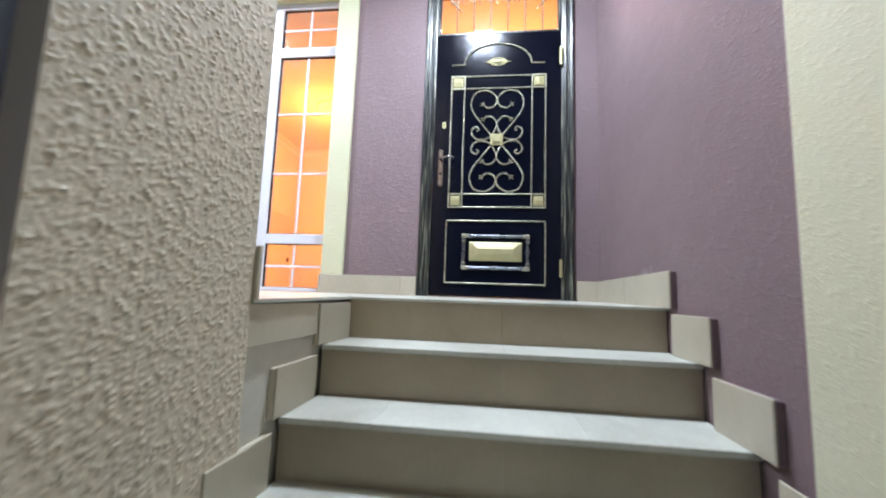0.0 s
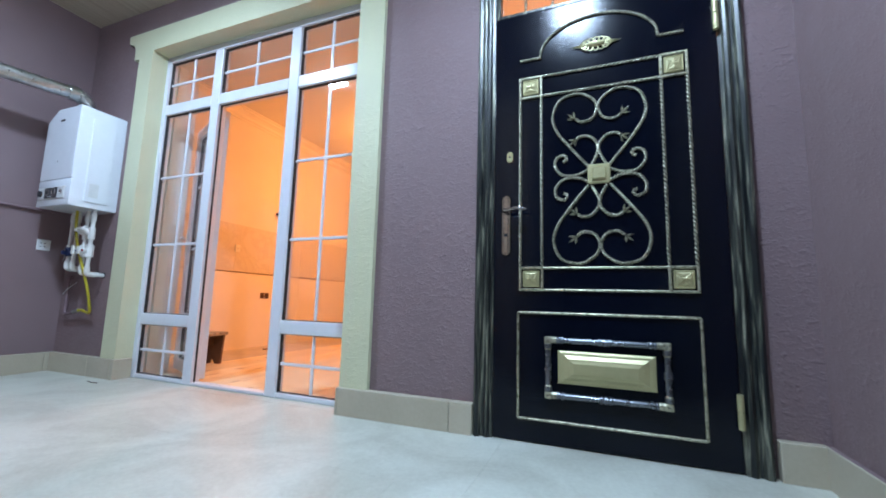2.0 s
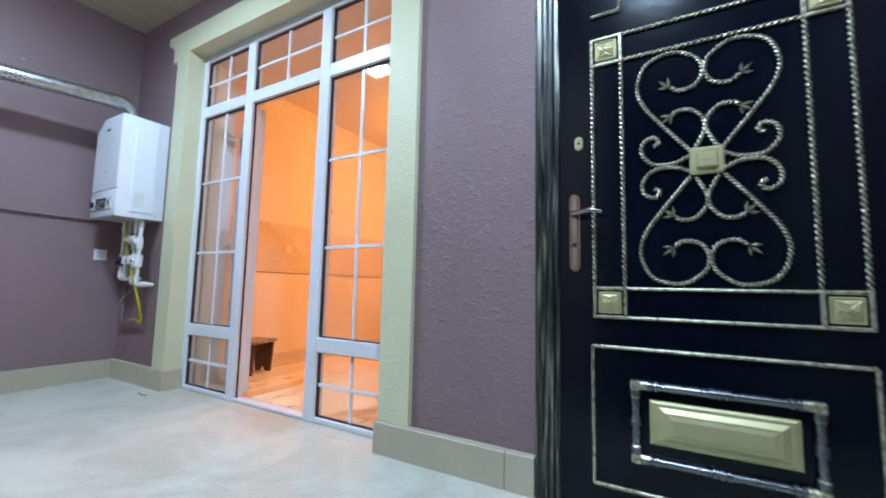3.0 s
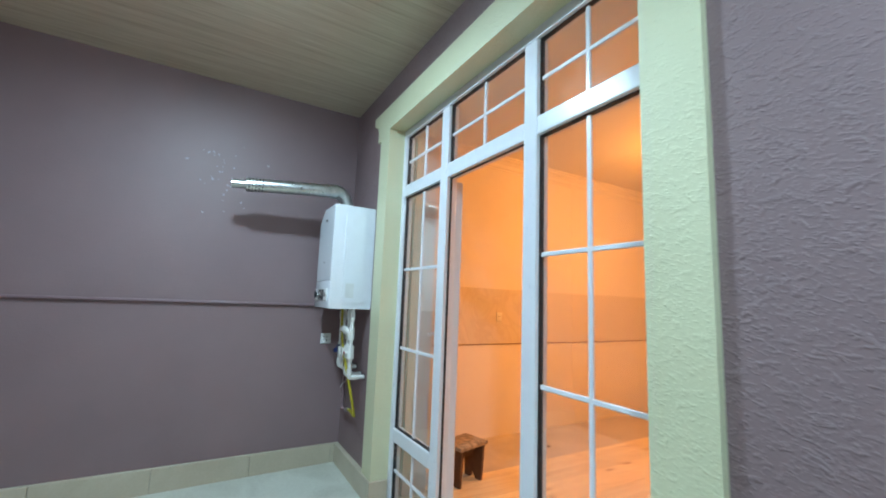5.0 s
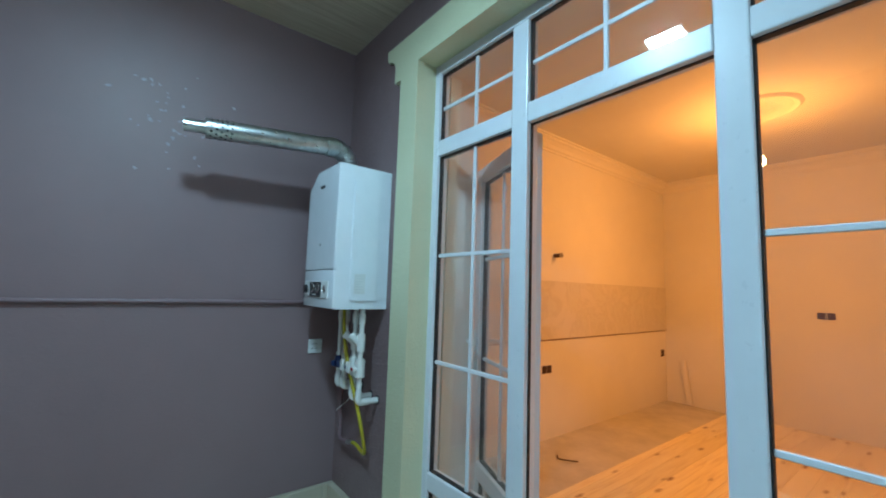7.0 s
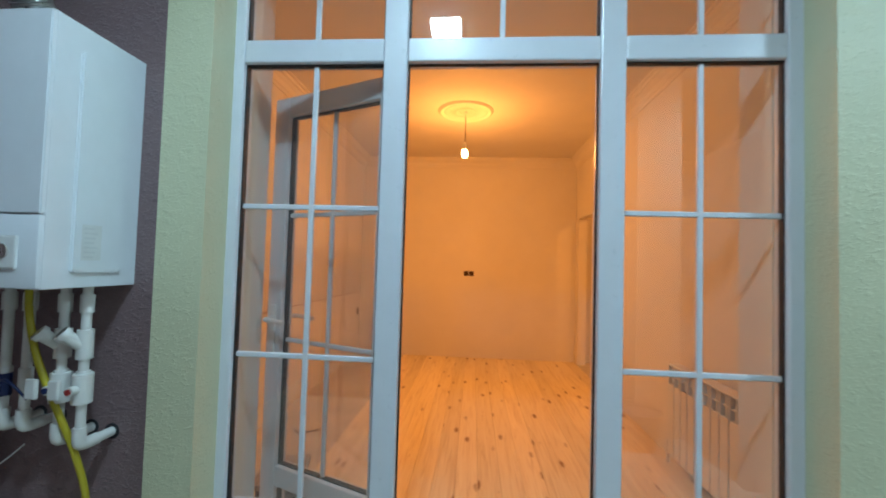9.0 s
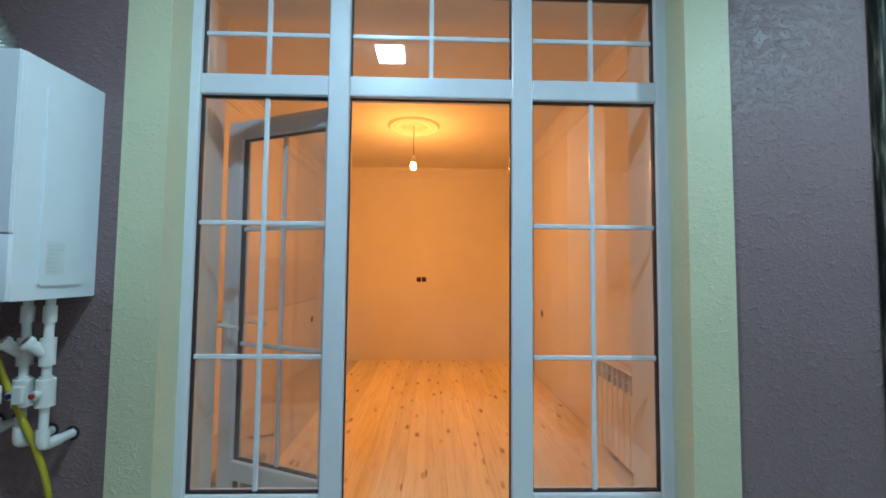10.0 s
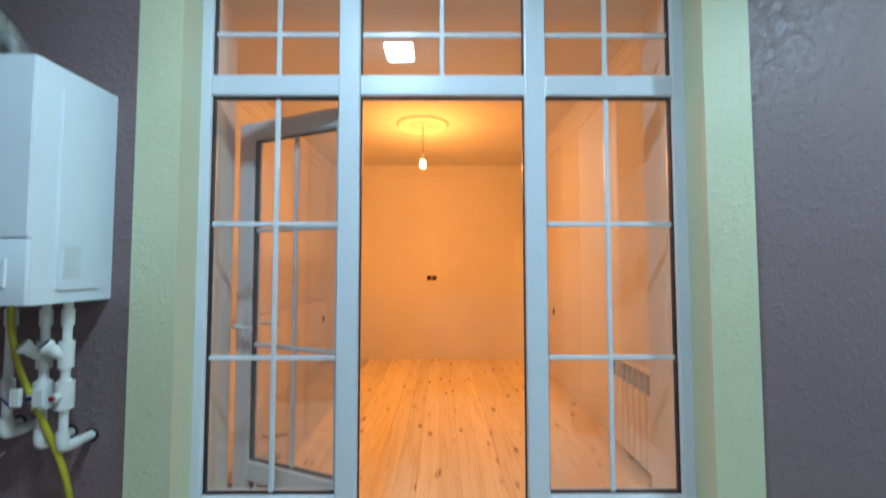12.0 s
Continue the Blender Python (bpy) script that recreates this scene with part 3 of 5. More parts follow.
# the open door leaf, hinged on the mullion and swung far into the room
leaf = thing("door_2", "white uPVC glazed door leaf swung open into the room", "door", (-2.693, 3.262, 0.0), 157)
leaf["kind"] = "structure"
LW, LZ0, LZ1 = 0.652, 0.025, 2.05
for lo, hi in (((0, -0.032, LZ0), (0.085, 0.032, LZ1)), ((LW - 0.085, -0.032, LZ0), (LW, 0.032, LZ1)), ((0.085, -0.031, LZ1 - 0.085), (LW - 0.085, 0.031, LZ1)), ((0.085, -0.031, LZ0), (LW - 0.085, 0.031, LZ0 + 0.085)), ((0.085, -0.031, 0.392), (LW - 0.085, 0.031, 0.476))):
    part("leaf_frame", box(lo, hi, 0.006, 2), M_PVC, leaf)
glazing(leaf, 0.085, LW - 0.085, 0.476, LZ1 - 0.085, 0.0, [LW / 2], [1.0, 1.535])
glazing(leaf, 0.085, LW - 0.085, LZ0 + 0.085, 0.392, 0.0, [LW / 2], [])
for s in (-1, 1):
    hb = box((LW - 0.06, min(s * 0.032, s * 0.042), 0.93), (LW - 0.03, max(s * 0.032, s * 0.042), 1.15), 0.004, 2)
    hd = part("handle", hb, M_PLASTIC, leaf, "white lever handle")
    part("lever", tube(spline([(LW - 0.045, s * 0.04, 1.09), (LW - 0.045, s * 0.075, 1.09), (LW - 0.075, s * 0.085, 1.09), (LW - 0.16, s * 0.083, 1.085)], 5), 0.010, 10), M_PLASTIC, hd)

# ---- cream plaster surround of the window ----
surround = thing("window_surround", "cream plaster surround with a flared head round the window", "window trim")
surround["kind"] = "structure"
TY = 3.042


def ear(x_in, s):
    """One end of the head: a step out, a hollow curve and a small fillet."""
    pts = [(x_in + s * 0.062, 2.515), (x_in + s * 0.062, 2.585)]
    for i in range(7):
        a = math.pi / 2 * i / 6
        pts.append((x_in + s * (0.062 + 0.075 * (1 - math.cos(a))), 2.595 + 0.075 * math.sin(a)))
    return pts + [(x_in + s * 0.15, 2.685), (x_in + s * 0.155, 2.745)]


east = ear(-1.172, 1)
west = ear(-3.468, -1)
outline = [(IN_W, SK), (IN_W, IN_T), (IN_E, IN_T), (IN_E, SK), (-1.172, SK), (-1.172, 2.515)] + east + west[::-1] + [(-3.468, 2.515), (-3.468, SK)]
part("face_trim", prism(outline, "y", TY, NORTH + 0.004), M_CREAM, surround)
part("reveal", box((WIN[0] - 0.003, NORTH + 0.004, 0.0), (IN_W, FY0 + 0.002, IN_T + 0.01)), M_CREAM, surround)
part("reveal", box((IN_E, NORTH + 0.004, 0.0), (WIN[1] + 0.003, FY0 + 0.002, IN_T + 0.01)), M_CREAM, surround)
part("reveal", box((IN_W, NORTH + 0.004, IN_T), (IN_E, FY0 + 0.002, 2.5755)), M_CREAM, surround)


# ---- metal entrance door ----
DX, DZ = 0.004, 1.220
metal_door = thing("door_1", "black lacquered steel entrance door with gold scrollwork", "door")
metal_door["kind"] = "structure"
DF = 3.046
L0, L1, LT = -0.487, 0.492, 2.108
dl = part("leaf", box((L0, DF, 0.006), (L1, DF + 0.055, LT), 0.004, 2), M_LACQUER, metal_door)


def jamb_profile(s, x):
    """Section of the moulded steel frame, from the leaf outwards."""
    rows = [(0.0, 3.10), (0.0, 3.050), (0.014, 3.046), (0.020, 3.036), (0.030, 3.032), (0.040, 3.038), (0.046, 3.047), (0.056, 3.045), (0.063, 3.032), (0.077, 3.027), (0.088, 3.034), (0.093, 3.050), (0.093, 3.10)]
    return [(x + s * u, y) for u, y in rows]


for s, x in ((-1, L0 - 0.002), (1, L1 + 0.002)):
    part("frame_jamb", prism(jamb_profile(s, x), "z", 0.0, 2.525), M_FRAME, metal_door)
head = [(y, z) for z, y in jamb_profile(1, 2.5255)]
part("frame_head", prism(head, "x", L0 - 0.095, L1 + 0.095), M_FRAME_HEAD, metal_door)
part("frame_sill", box((L0, 3.06, 0.0), (L1, 3.16, 0.005)), M_FRAME, metal_door)
for x in (L0 - 0.002, L1 - 0.024):
    part("stop_bar", box((x, 3.055, LT + 0.004), (x + 0.026, 3.10, 2.525), 0.003), M_FRAME, metal_door)
part("transom_bar", box((L0, 3.05, LT + 0.003), (L1, 3.10, LT + 0.022), 0.003), M_FRAME, metal_door)
pane = part("transom_pane", box((L0, 3.088, LT + 0.02), (L1, 3.094, 2.525)), M_GLASS, metal_door)


def iron(name, pts, r, parent, twist=165.0, wobble=0.40, sides=8):
    """A twisted iron bar: gold rubbed on the ridges, hollow faces coloured darker for contrast."""
    pts = resample([Vector(p) for p in pts], 0.0026)
    b = bmesh.new()
    add_tube(b, pts, r, sides, twist=twist, wobble=wobble)
    b.faces.ensure_lookup_table()
    for i, f in enumerate(b.faces):
        ring, k = divmod(i, sides)
        if wobble > 0.2 and ring < len(pts) - 1:
            turn_ = 2 * math.pi * (k + 0.5) / sides + twist * 0.0026 * (ring + 0.5)
            f.material_index = 1 if math.cos(2 * turn_) < -0.15 else 0
    ob = part(name, b, M_GOLD, parent)
    ob.data.materials.append(M_HOLLOW)
    return smooth(ob, 60)


def resample(pts, step):
    """The same line cut into even short steps."""
    out, left = [pts[0]], step
    for a, b in zip(pts, pts[1:]):
        span, at = (b - a).length, 0.0
        while span - at >= left:
            at += left
            out.append(a.lerp(b, at / span))
            left = step
        left -= span - at
    return out


for x in (-0.335, -0.198, -0.061, 0.076, 0.213, 0.350):
    iron("grille_bar", line((x, 3.07, LT + 0.02), (x, 3.07, 2.525), 70), 0.006, metal_door)
    for s in (-1, 1):
        pts = [(x + s * (0.006 + 0.045 * math.sin(a * 0.5)), 3.07, 2.40 + 0.022 * math.sin(a * 1.3)) for a in (0, 0.5, 1.0, 1.5, 2.0, 2.5, 3.0)]
        iron("grille_scroll", spline(pts, 4), 0.004, metal_door)
for s in (-1, 1):
    iron("grille_diagonal", line((DX + s * 0.46, 3.066, 2.50), (DX + s * 0.30, 3.066, 2.32), 40), 0.006, metal_door)

iron("grille_rope", line((L0 + 0.028, 3.072, LT + 0.026), (L1 - 0.028, 3.072, LT + 0.026), 2), 0.0065, metal_door)

OY = DF - 0.006
SQ = 0.051
xs = (-0.305, 0.323)
zs = (1.694, 0.738)
for x in xs:
    for z in zs:
        for s in (-1, 1):
            part("rosette_border", box((x + s * SQ - 0.006, OY - 0.007, z - SQ - 0.006), (x + s * SQ + 0.006, DF + 0.001, z + SQ + 0.006), 0.003), M_GOLD, dl)
            part("rosette_border", box((x - SQ + 0.006, OY - 0.007, z + s * SQ - 0.006), (x + SQ - 0.006, DF + 0.001, z + s * SQ + 0.006), 0.003), M_GOLD, dl)
        plate = part("corner_rosette", box((x - 0.039, OY - 0.004, z - 0.039), (x + 0.039, DF + 0.002, z + 0.039), 0.003), M_BRASS, dl, "gold pressed square rosette")
        r = bmesh.new()
        for k in range(4):
            a = math.pi / 2 * k
            c, s_ = math.cos(a), math.sin(a)
            v = [r.verts.new((x + q[0] * c - q[1] * s_, OY - q[2], z + q[0] * s_ + q[1] * c)) for q in ((0.031, -0.031, 0.005), (0.031, 0.031, 0.005), (0.0, 0.0, 0.013), (0.019, 0.0, 0.0135))]
            for i, j in ((0, 1), (1, 2), (2, 0)):
                r.faces.new((v[i], v[j], v[3]))
            a += math.pi / 4
            add_tube(r, [(x + u * math.cos(a), OY - d, z + u * math.sin(a)) for u, d in ((0.008, 0.013), (0.022, 0.0105), (0.042, 0.006))], lambda t: 0.0035 - 0.002 * t, 6)
        for sx in (-1, 1):
            add_box(r, (x + sx * 0.035 - 0.0025, OY - 0.008, z - 0.0375), (x + sx * 0.035 + 0.0025, OY - 0.003, z + 0.0375), 0.0015)
            add_box(r, (x - 0.032, OY - 0.008, z + sx * 0.035 - 0.0025), (x + 0.032, OY - 0.003, z + sx * 0.035 + 0.0025), 0.0015)
        add_lathe(r, [(0.009, 0.0), (0.009, -0.010), (0.005, -0.014), (0.0, -0.015)], (x, OY - 0.002, z), "y", 10)
        part("petals", r, M_BRASS, plate)
for x in (-0.356, -0.254, 0.272, 0.374):
    iron("twisted_bar", line((x, OY, zs[1] + SQ), (x, OY, zs[0] - SQ), 170), 0.0059, dl)
for z in (1.745, 1.643, 0.789, 0.687):
    iron("plain_bar", line((xs[0] + SQ, OY, z), (xs[1] - SQ, OY, z), 110), 0.0056, dl, wobble=0.38 if z > 1.5 else 0.08)

# scrolls: a quarter of the pattern, mirrored to all four sides
HEART = [(0.046, 0.045), (0.120, 0.138), (0.186, 0.232), (0.203, 0.308), (0.170, 0.385), (0.086, 0.408), (0.019, 0.369), (0.003, 0.320), (0.024, 0.276), (0.072, 0.264), (0.102, 0.284)]
CURL = [(0.033, 0.048), (0.003, 0.110), (0.006, 0.152), (0.040, 0.188), (0.078, 0.191), (0.098, 0.178)]
SIDE = [(0.047, 0.028), (0.095, 0.007), (0.156, 0.010), (0.192, 0.050), (0.188, 0.093), (0.155, 0.108), (0.140, 0.088), (0.158, 0.075)]


def leaf_tip(parent, x, z, a):
    """A small three-fingered iron leaf at the end of a scroll."""
    b = bmesh.new()
    for k, (da, ln) in enumerate(((-0.75, 0.036), (0.0, 0.044), (0.75, 0.036))):
        c, s = math.cos(a + da), math.sin(a + da)
        tip = (x + ln * c, OY - 0.004, z + ln * s)
        mid1 = (x + 0.5 * ln * c - 0.006 * s, OY, z + 0.5 * ln * s + 0.006 * c)
        mid2 = (x + 0.5 * ln * c + 0.006 * s, OY, z + 0.5 * ln * s - 0.006 * c)
        top = (x + 0.45 * ln * c, OY - 0.010, z + 0.45 * ln * s)
        base = (x, OY, z)
        v = [b.verts.new(p) for p in (base, mid1, tip, mid2, top)]
        for i, j in ((0, 1), (1, 2), (2, 3), (3, 0)):
            b.faces.new((v[i], v[j], v[4]))
        b.faces.new((v[3], v[2], v[1], v[0]))
    return part("iron_leaf", b, M_GOLD, parent)


for sx in (-1, 1):
    for sz in (-1, 1):
        for row, tipped in ((HEART, 1), (CURL, 1), (SIDE, 0)):
            pts = spline([(DX + sx * u, OY, DZ + sz * v - 0.004) for u, v in row], 12)
            sc = iron("scroll", pts, 0.0061, dl, twist=215.0)
            if tipped:
                d = pts[-1] - pts[-3]
                leaf_tip(sc, pts[-1].x, pts[-1].z, math.atan2(d.z, d.x))
b = box((DX - 0.049, OY - 0.012, DZ - 0.046), (DX + 0.049, DF, DZ + 0.046), 0.006)
add_box(b, (DX - 0.032, OY - 0.022, DZ - 0.029), (DX + 0.032, OY - 0.011, DZ + 0.029), 0.007)
boss = part("centre_boss", b, M_BRASS, dl, "pale gold square boss")
part("boss_pin", lathe([(0.006, 0), (0.006, -0.002), (0.0, -0.003)], (DX, OY - 0.022, DZ), "y", 10), M_BRASS, boss)

arch = [(DX - 0.362, OY, 1.845), (DX - 0.31, OY, 1.845), (DX - 0.268, OY, 1.846)]
arch += [(DX - 0.262 * math.cos(math.pi * i / 14), OY, 1.850 + 0.168 * math.sin(math.pi * i / 14)) for i in range(15)]
arch += [(DX + 0.268, OY, 1.846), (DX + 0.31, OY, 1.845), (DX + 0.365, OY, 1.845)]
iron("arch_bar", spline(arch, 8), 0.0058, dl, twist=215.0)
crest = part("crest", lathe([(0.018, 0.002), (0.018, -0.010), (0.012, -0.016), (0.0, -0.018)], (0, 0, 0), "y", 18), M_BRASS, dl, "pale gold pressed leaf crest")
crest.data.transform(Matrix.Translation((DX, OY, 1.862)) @ Matrix.Diagonal((2.3, 1, 0.75, 1)))
smooth(crest, 50)
for k in range(14):
    a = 2 * math.pi * (k + 0.5) / 14
    cx, cz = 0.055 * math.cos(a), 0.023 * math.sin(a)
    curl = [(DX + cx + 0.013 * math.cos(a + q) * (1 - 0.08 * q), OY - 0.004, 1.862 + cz + 0.010 * math.sin(a + q) * (1 - 0.08 * q)) for q in (-2.6, -1.9, -1.2, -0.5, 0.2, 0.9, 1.6, 2.3, 3.0)]
    smooth(part("crest_curl", tube(spline(curl, 3), 0.0030, 6), M_BRASS, crest), 50)
for s in (-1, 1):
    tipb = bmesh.new()
    v = [tipb.verts.new((DX + s * u, OY - d, 1.862 + w)) for u, d, w in ((0.062, 0.002, -0.010), (0.112, 0.002, 0.0), (0.062, 0.002, 0.010), (0.070, 0.010, 0.0))]
    for i, j in ((0, 1), (1, 2), (2, 0)):
        tipb.faces.new((v[i], v[j], v[3]))
    tipb.faces.new((v[2], v[1], v[0]))
    part("crest_tip", tipb, M_BRASS, crest)

# lower panel
P = (-0.366, 0.376, 0.107, 0.581)
for a, b2 in (((P[0], P[2]), (P[1], P[2])), ((P[0], P[3]), (P[1], P[3])), ((P[0], P[2]), (P[0], P[3])), ((P[1], P[2]), (P[1], P[3]))):
    iron("panel_bar", line((a[0], OY, a[1]), (b2[0], OY, b2[1]), 110), 0.0062, dl, wobble=0.10)
Q = (-0.228, 0.248, 0.222, 0.462)
for a, b2 in (((Q[0], Q[2]), (Q[1], Q[2])), ((Q[0], Q[3]), (Q[1], Q[3])), ((Q[0], Q[2]), (Q[0], Q[3])), ((Q[1], Q[2]), (Q[1], Q[3]))):
    bar = tube(line((a[0], OY - 0.008, a[1]), (b2[0], OY - 0.008, b2[1]), 2), 0.0125, 10)
    rod = smooth(part("bamboo_bar", bar, M_DARKSTEEL, dl, "dull blued steel bar with turned rings"), 50)
    for f in (0.0, 0.09, 0.13, 0.46, 0.5, 0.54, 0.87, 0.91, 1.0):
        p = Vector((a[0], OY - 0.008, a[1])).lerp(Vector((b2[0], OY - 0.008, b2[1])), f)
        ax = "x" if a[1] == b2[1] else "z"
        smooth(part("ring", lathe([(0.010, -0.008), (0.0165, -0.005), (0.0165, 0.005), (0.010, 0.008)], p, ax, 10), M_DARKSTEEL, rod), 50)
for x in (Q[0], Q[1]):
    for z in (Q[2], Q[3]):
        e, f = (0.046 if x == Q[0] else -0.046), (0.046 if z == Q[2] else -0.046)
        k = box((x - 0.015, OY - 0.024, z - 0.015), (x + 0.015, DF, z + 0.015), 0.005, 2)
        add_box(k, (min(x, x + e), OY - 0.022, z - 0.0135), (max(x, x + e), DF, z + 0.0135), 0.006)
        add_box(k, (x - 0.0135, OY - 0.022, min(z, z + f)), (x + 0.0135, DF, max(z, z + f)), 0.006)
        part("corner_piece", k, M_GOLD, dl, "greyish gold corner piece")
g = bmesh.new()
rows = [(-0.186, 0.206, 0.275, 0.417, 0.0), (-0.186, 0.206, 0.275, 0.417, 0.012), (-0.172, 0.192, 0.285, 0.409, 0.017), (-0.160, 0.180, 0.292, 0.400, 0.018), (-0.140, 0.160, 0.306, 0.384, 0.029), (-0.132, 0.152, 0.312, 0.378, 0.030), (-0.118, 0.138, 0.322, 0.366, 0.035)]
loops = [[g.verts.new(q) for q in ((x0, DF - d, z0), (x1, DF - d, z0), (x1, DF - d, z1), (x0, DF - d, z1))] for x0, x1, z0, z1, d in rows]
for a, b2 in zip(loops, loops[1:]):
    for k in range(4):
        g.faces.new((a[k], a[(k + 1) % 4], b2[(k + 1) % 4], b2[k]))
g.faces.new(loops[-1])
g.faces.new(loops[0][::-1])
part("gold_panel", g, M_BRASS, dl, "raised pale gold panel")

# lock, handle, hinges
def rounded_plate(x, z0, z1, r, rows):
    """An upright door plate with half-round ends, built up from stacked outlines."""
    g = bmesh.new()
    loops = []
    for inset, d in rows:
        q = []
        for k in range(24):
            a = 2 * math.pi * (k + 0.5) / 24
            zc = z1 - r if math.sin(a) > 0 else z0 + r
            q.append(g.verts.new((x + (r - inset) * math.cos(a), DF - d, zc + (r - inset) * math.sin(a))))
        loops.append(q)
    for a, b2 in zip(loops, loops[1:]):
        for k in range(24):
            g.faces.new((a[k], a[(k + 1) % 24], b2[(k + 1) % 24], b2[k]))
    g.faces.new(loops[-1])
    g.faces.new(loops[0][::-1])
    return g


hp = part("handle", rounded_plate(-0.426, 0.850, 1.147, 0.0215, [(0, 0), (0, 0.005), (0.003, 0.009), (0.006, 0.009), (0.008, 0.007), (0.011, 0.007), (0.013, 0.010)]), M_BRONZE, dl, "worn brownish nickel handle plate with rounded ends")
smooth(part("lever", tube(spline([(-0.426, DF - 0.01, 1.065), (-0.426, DF - 0.05, 1.065), (-0.40, DF - 0.058, 1.066), (-0.36, DF - 0.057, 1.072), (-0.322, DF - 0.052, 1.064)], 6), lambda t: 0.010 - 0.003 * t, 10), M_BRONZE, hp), 50)
part("keyhole", lathe([(0.008, 0), (0.008, -0.003), (0, -0.003)], (-0.426, DF - 0.010, 0.95), "y", 12), M_BLACKP, hp)
es = part("escutcheon", rounded_plate(-0.409, 1.318, 1.372, 0.0155, [(0, 0), (0, 0.004), (0.003, 0.007)]), M_BRASS, dl, "small brass keyhole plate")
part("keyhole", lathe([(0.005, 0), (0.005, -0.002), (0, -0.002)], (-0.409, DF - 0.007, 1.345), "y", 10), M_BLACKP, es)
for z0, z1 in ((0.165, 0.300), (1.815, 1.967)):
    smooth(part("hinge", lathe([(0.0, z0), (0.012, z0 + 0.003), (0.012, (z0 + z1) / 2 - 0.002), (0.009, (z0 + z1) / 2), (0.012, (z0 + z1) / 2 + 0.002), (0.012, z1 - 0.003), (0.0, z1)], (0.488, DF - 0.014, 0), "z", 14), M_BRASS, metal_door, "bare brass barrel hinge"), 40)

# ---- boiler ----
boiler = thing("boiler", "white enamel wall boiler with a black control screen", "boiler")
BX0, BX1, BY0, BY1, BZ0, BZ1 = -3.970, -3.558, 2.757, NORTH, 1.245, 2.006
front = [(BX0, BZ0), (BX1, BZ0), (BX1, BZ1), (BX0 + 0.125, BZ1), (BX0, BZ1 - 0.095)]
bb = prism([(x, z) for x, z in front], "y", BY0 + 0.012, BY1)
bmesh.ops.bevel(bb, geom=bb.edges[:], offset=0.002, segments=2, affect="EDGES")
body_ob = smooth(part("casing", bb, M_ENAMEL, boiler), 40)
up = prism([(BX0 + 0.001, 1.448), (BX1 - 0.001, 1.448), (BX1 - 0.001, BZ1 - 0.001), (BX0 + 0.125, BZ1 - 0.001), (BX0 + 0.001, BZ1 - 0.096)], "y", BY0, BY0 + 0.02)
bmesh.ops.bevel(up, geom=up.edges[:], offset=0.003, segments=2, affect="EDGES")
fp = smooth(part("front_cover", up, M_ENAMEL, boiler), 40)
lowp = smooth(part("control_cover", box((BX0 + 0.001, BY0, BZ0 + 0.002), (BX1 - 0.001, BY0 + 0.02, 1.445), 0.005, 2), M_ENAMEL, boiler), 40)
part("badge", box((-3.80, BY0 - 0.003, 1.900), (-3.745, BY0 + 0.001, 1.918), 0.002), M_BLACKP, fp, "small dark badge")
part("indicator", lathe([(0.006, 0), (0.005, -0.003), (0, -0.004)], (-3.765, BY0, 1.585), "y", 12), M_BLACKP, fp)
pan = part("control_panel", box((-3.945, BY0 - 0.006, 1.298), (-3.615, BY0 + 0.001, 1.388), 0.006, 3), M_PLASTIC, lowp)
part("screen", box((-3.860, BY0 - 0.009, 1.304), (-3.702, BY0 - 0.005, 1.382), 0.003, 2), M_BLACKP, lowp, "black control screen")
for x in (-3.822, -3.744):
    kn = part("dial", lathe([(0.026, 0), (0.026, -0.003), (0.020, -0.004), (0.020, -0.0005), (0.0, -0.0005)], (x, BY0 - 0.0085, 1.350), "y", 20), M_CHROME, lowp)
part("dial_mark", box((-3.82, BY0 - 0.0105, 1.312), (-3.762, BY0 - 0.0088, 1.317)), M_PLASTIC, lowp)
smooth(part("knob", lathe([(0.024, 0), (0.023, -0.012), (0.018, -0.015), (0, -0.015)], (-3.912, BY0 - 0.006, 1.343), "y", 20), M_BLACKP, lowp, "round black knob"), 40)
smooth(part("gauge", lathe([(0.020, 0), (0.020, -0.004), (0.015, -0.006), (0.014, -0.004), (0, -0.004)], (-3.656, BY0 - 0.006, 1.346), "y", 20), M_CHROME, lowp, "small round gauge"), 40)
side = prism([(BY0 + 0.095, 1.285), (BY1 - 0.075, 1.285), (BY1 - 0.065, 1.295), (BY1 - 0.065, 1.925), (BY1 - 0.075, 1.935), (BY0 + 0.095, 1.935), (BY0 + 0.085, 1.925), (BY0 + 0.085, 1.295)], "x", BX1 - 0.002, BX1 + 0.007)
bmesh.ops.bevel(side, geom=[e for e in side.edges if all(v.co.x > BX1 for v in e.verts)], offset=0.0045, segments=2, affect="EDGES")
part("side_panel", side, M_ENAMEL, body_ob)
M_LABEL = plain("printed_label", (0.64, 0.66, 0.66), 0.5, bump_depth=0)
M_PRINT = plain("grey_print", (0.58, 0.60, 0.61), 0.6, bump_depth=0)
lab = part("label", box((BX1 + 0.0072, 2.868, 1.325), (BX1 + 0.0082, 2.930, 1.430)), M_LABEL, body_ob, "faded grey rating label")
for i in range(7):
    part("print_bar", box((BX1 + 0.0083, 2.874, 1.332 + i * 0.014), (BX1 + 0.0089, 2.905 + 0.018 * ((i * 37) % 3) / 3, 1.337 + i * 0.014)), M_PRINT, lab)

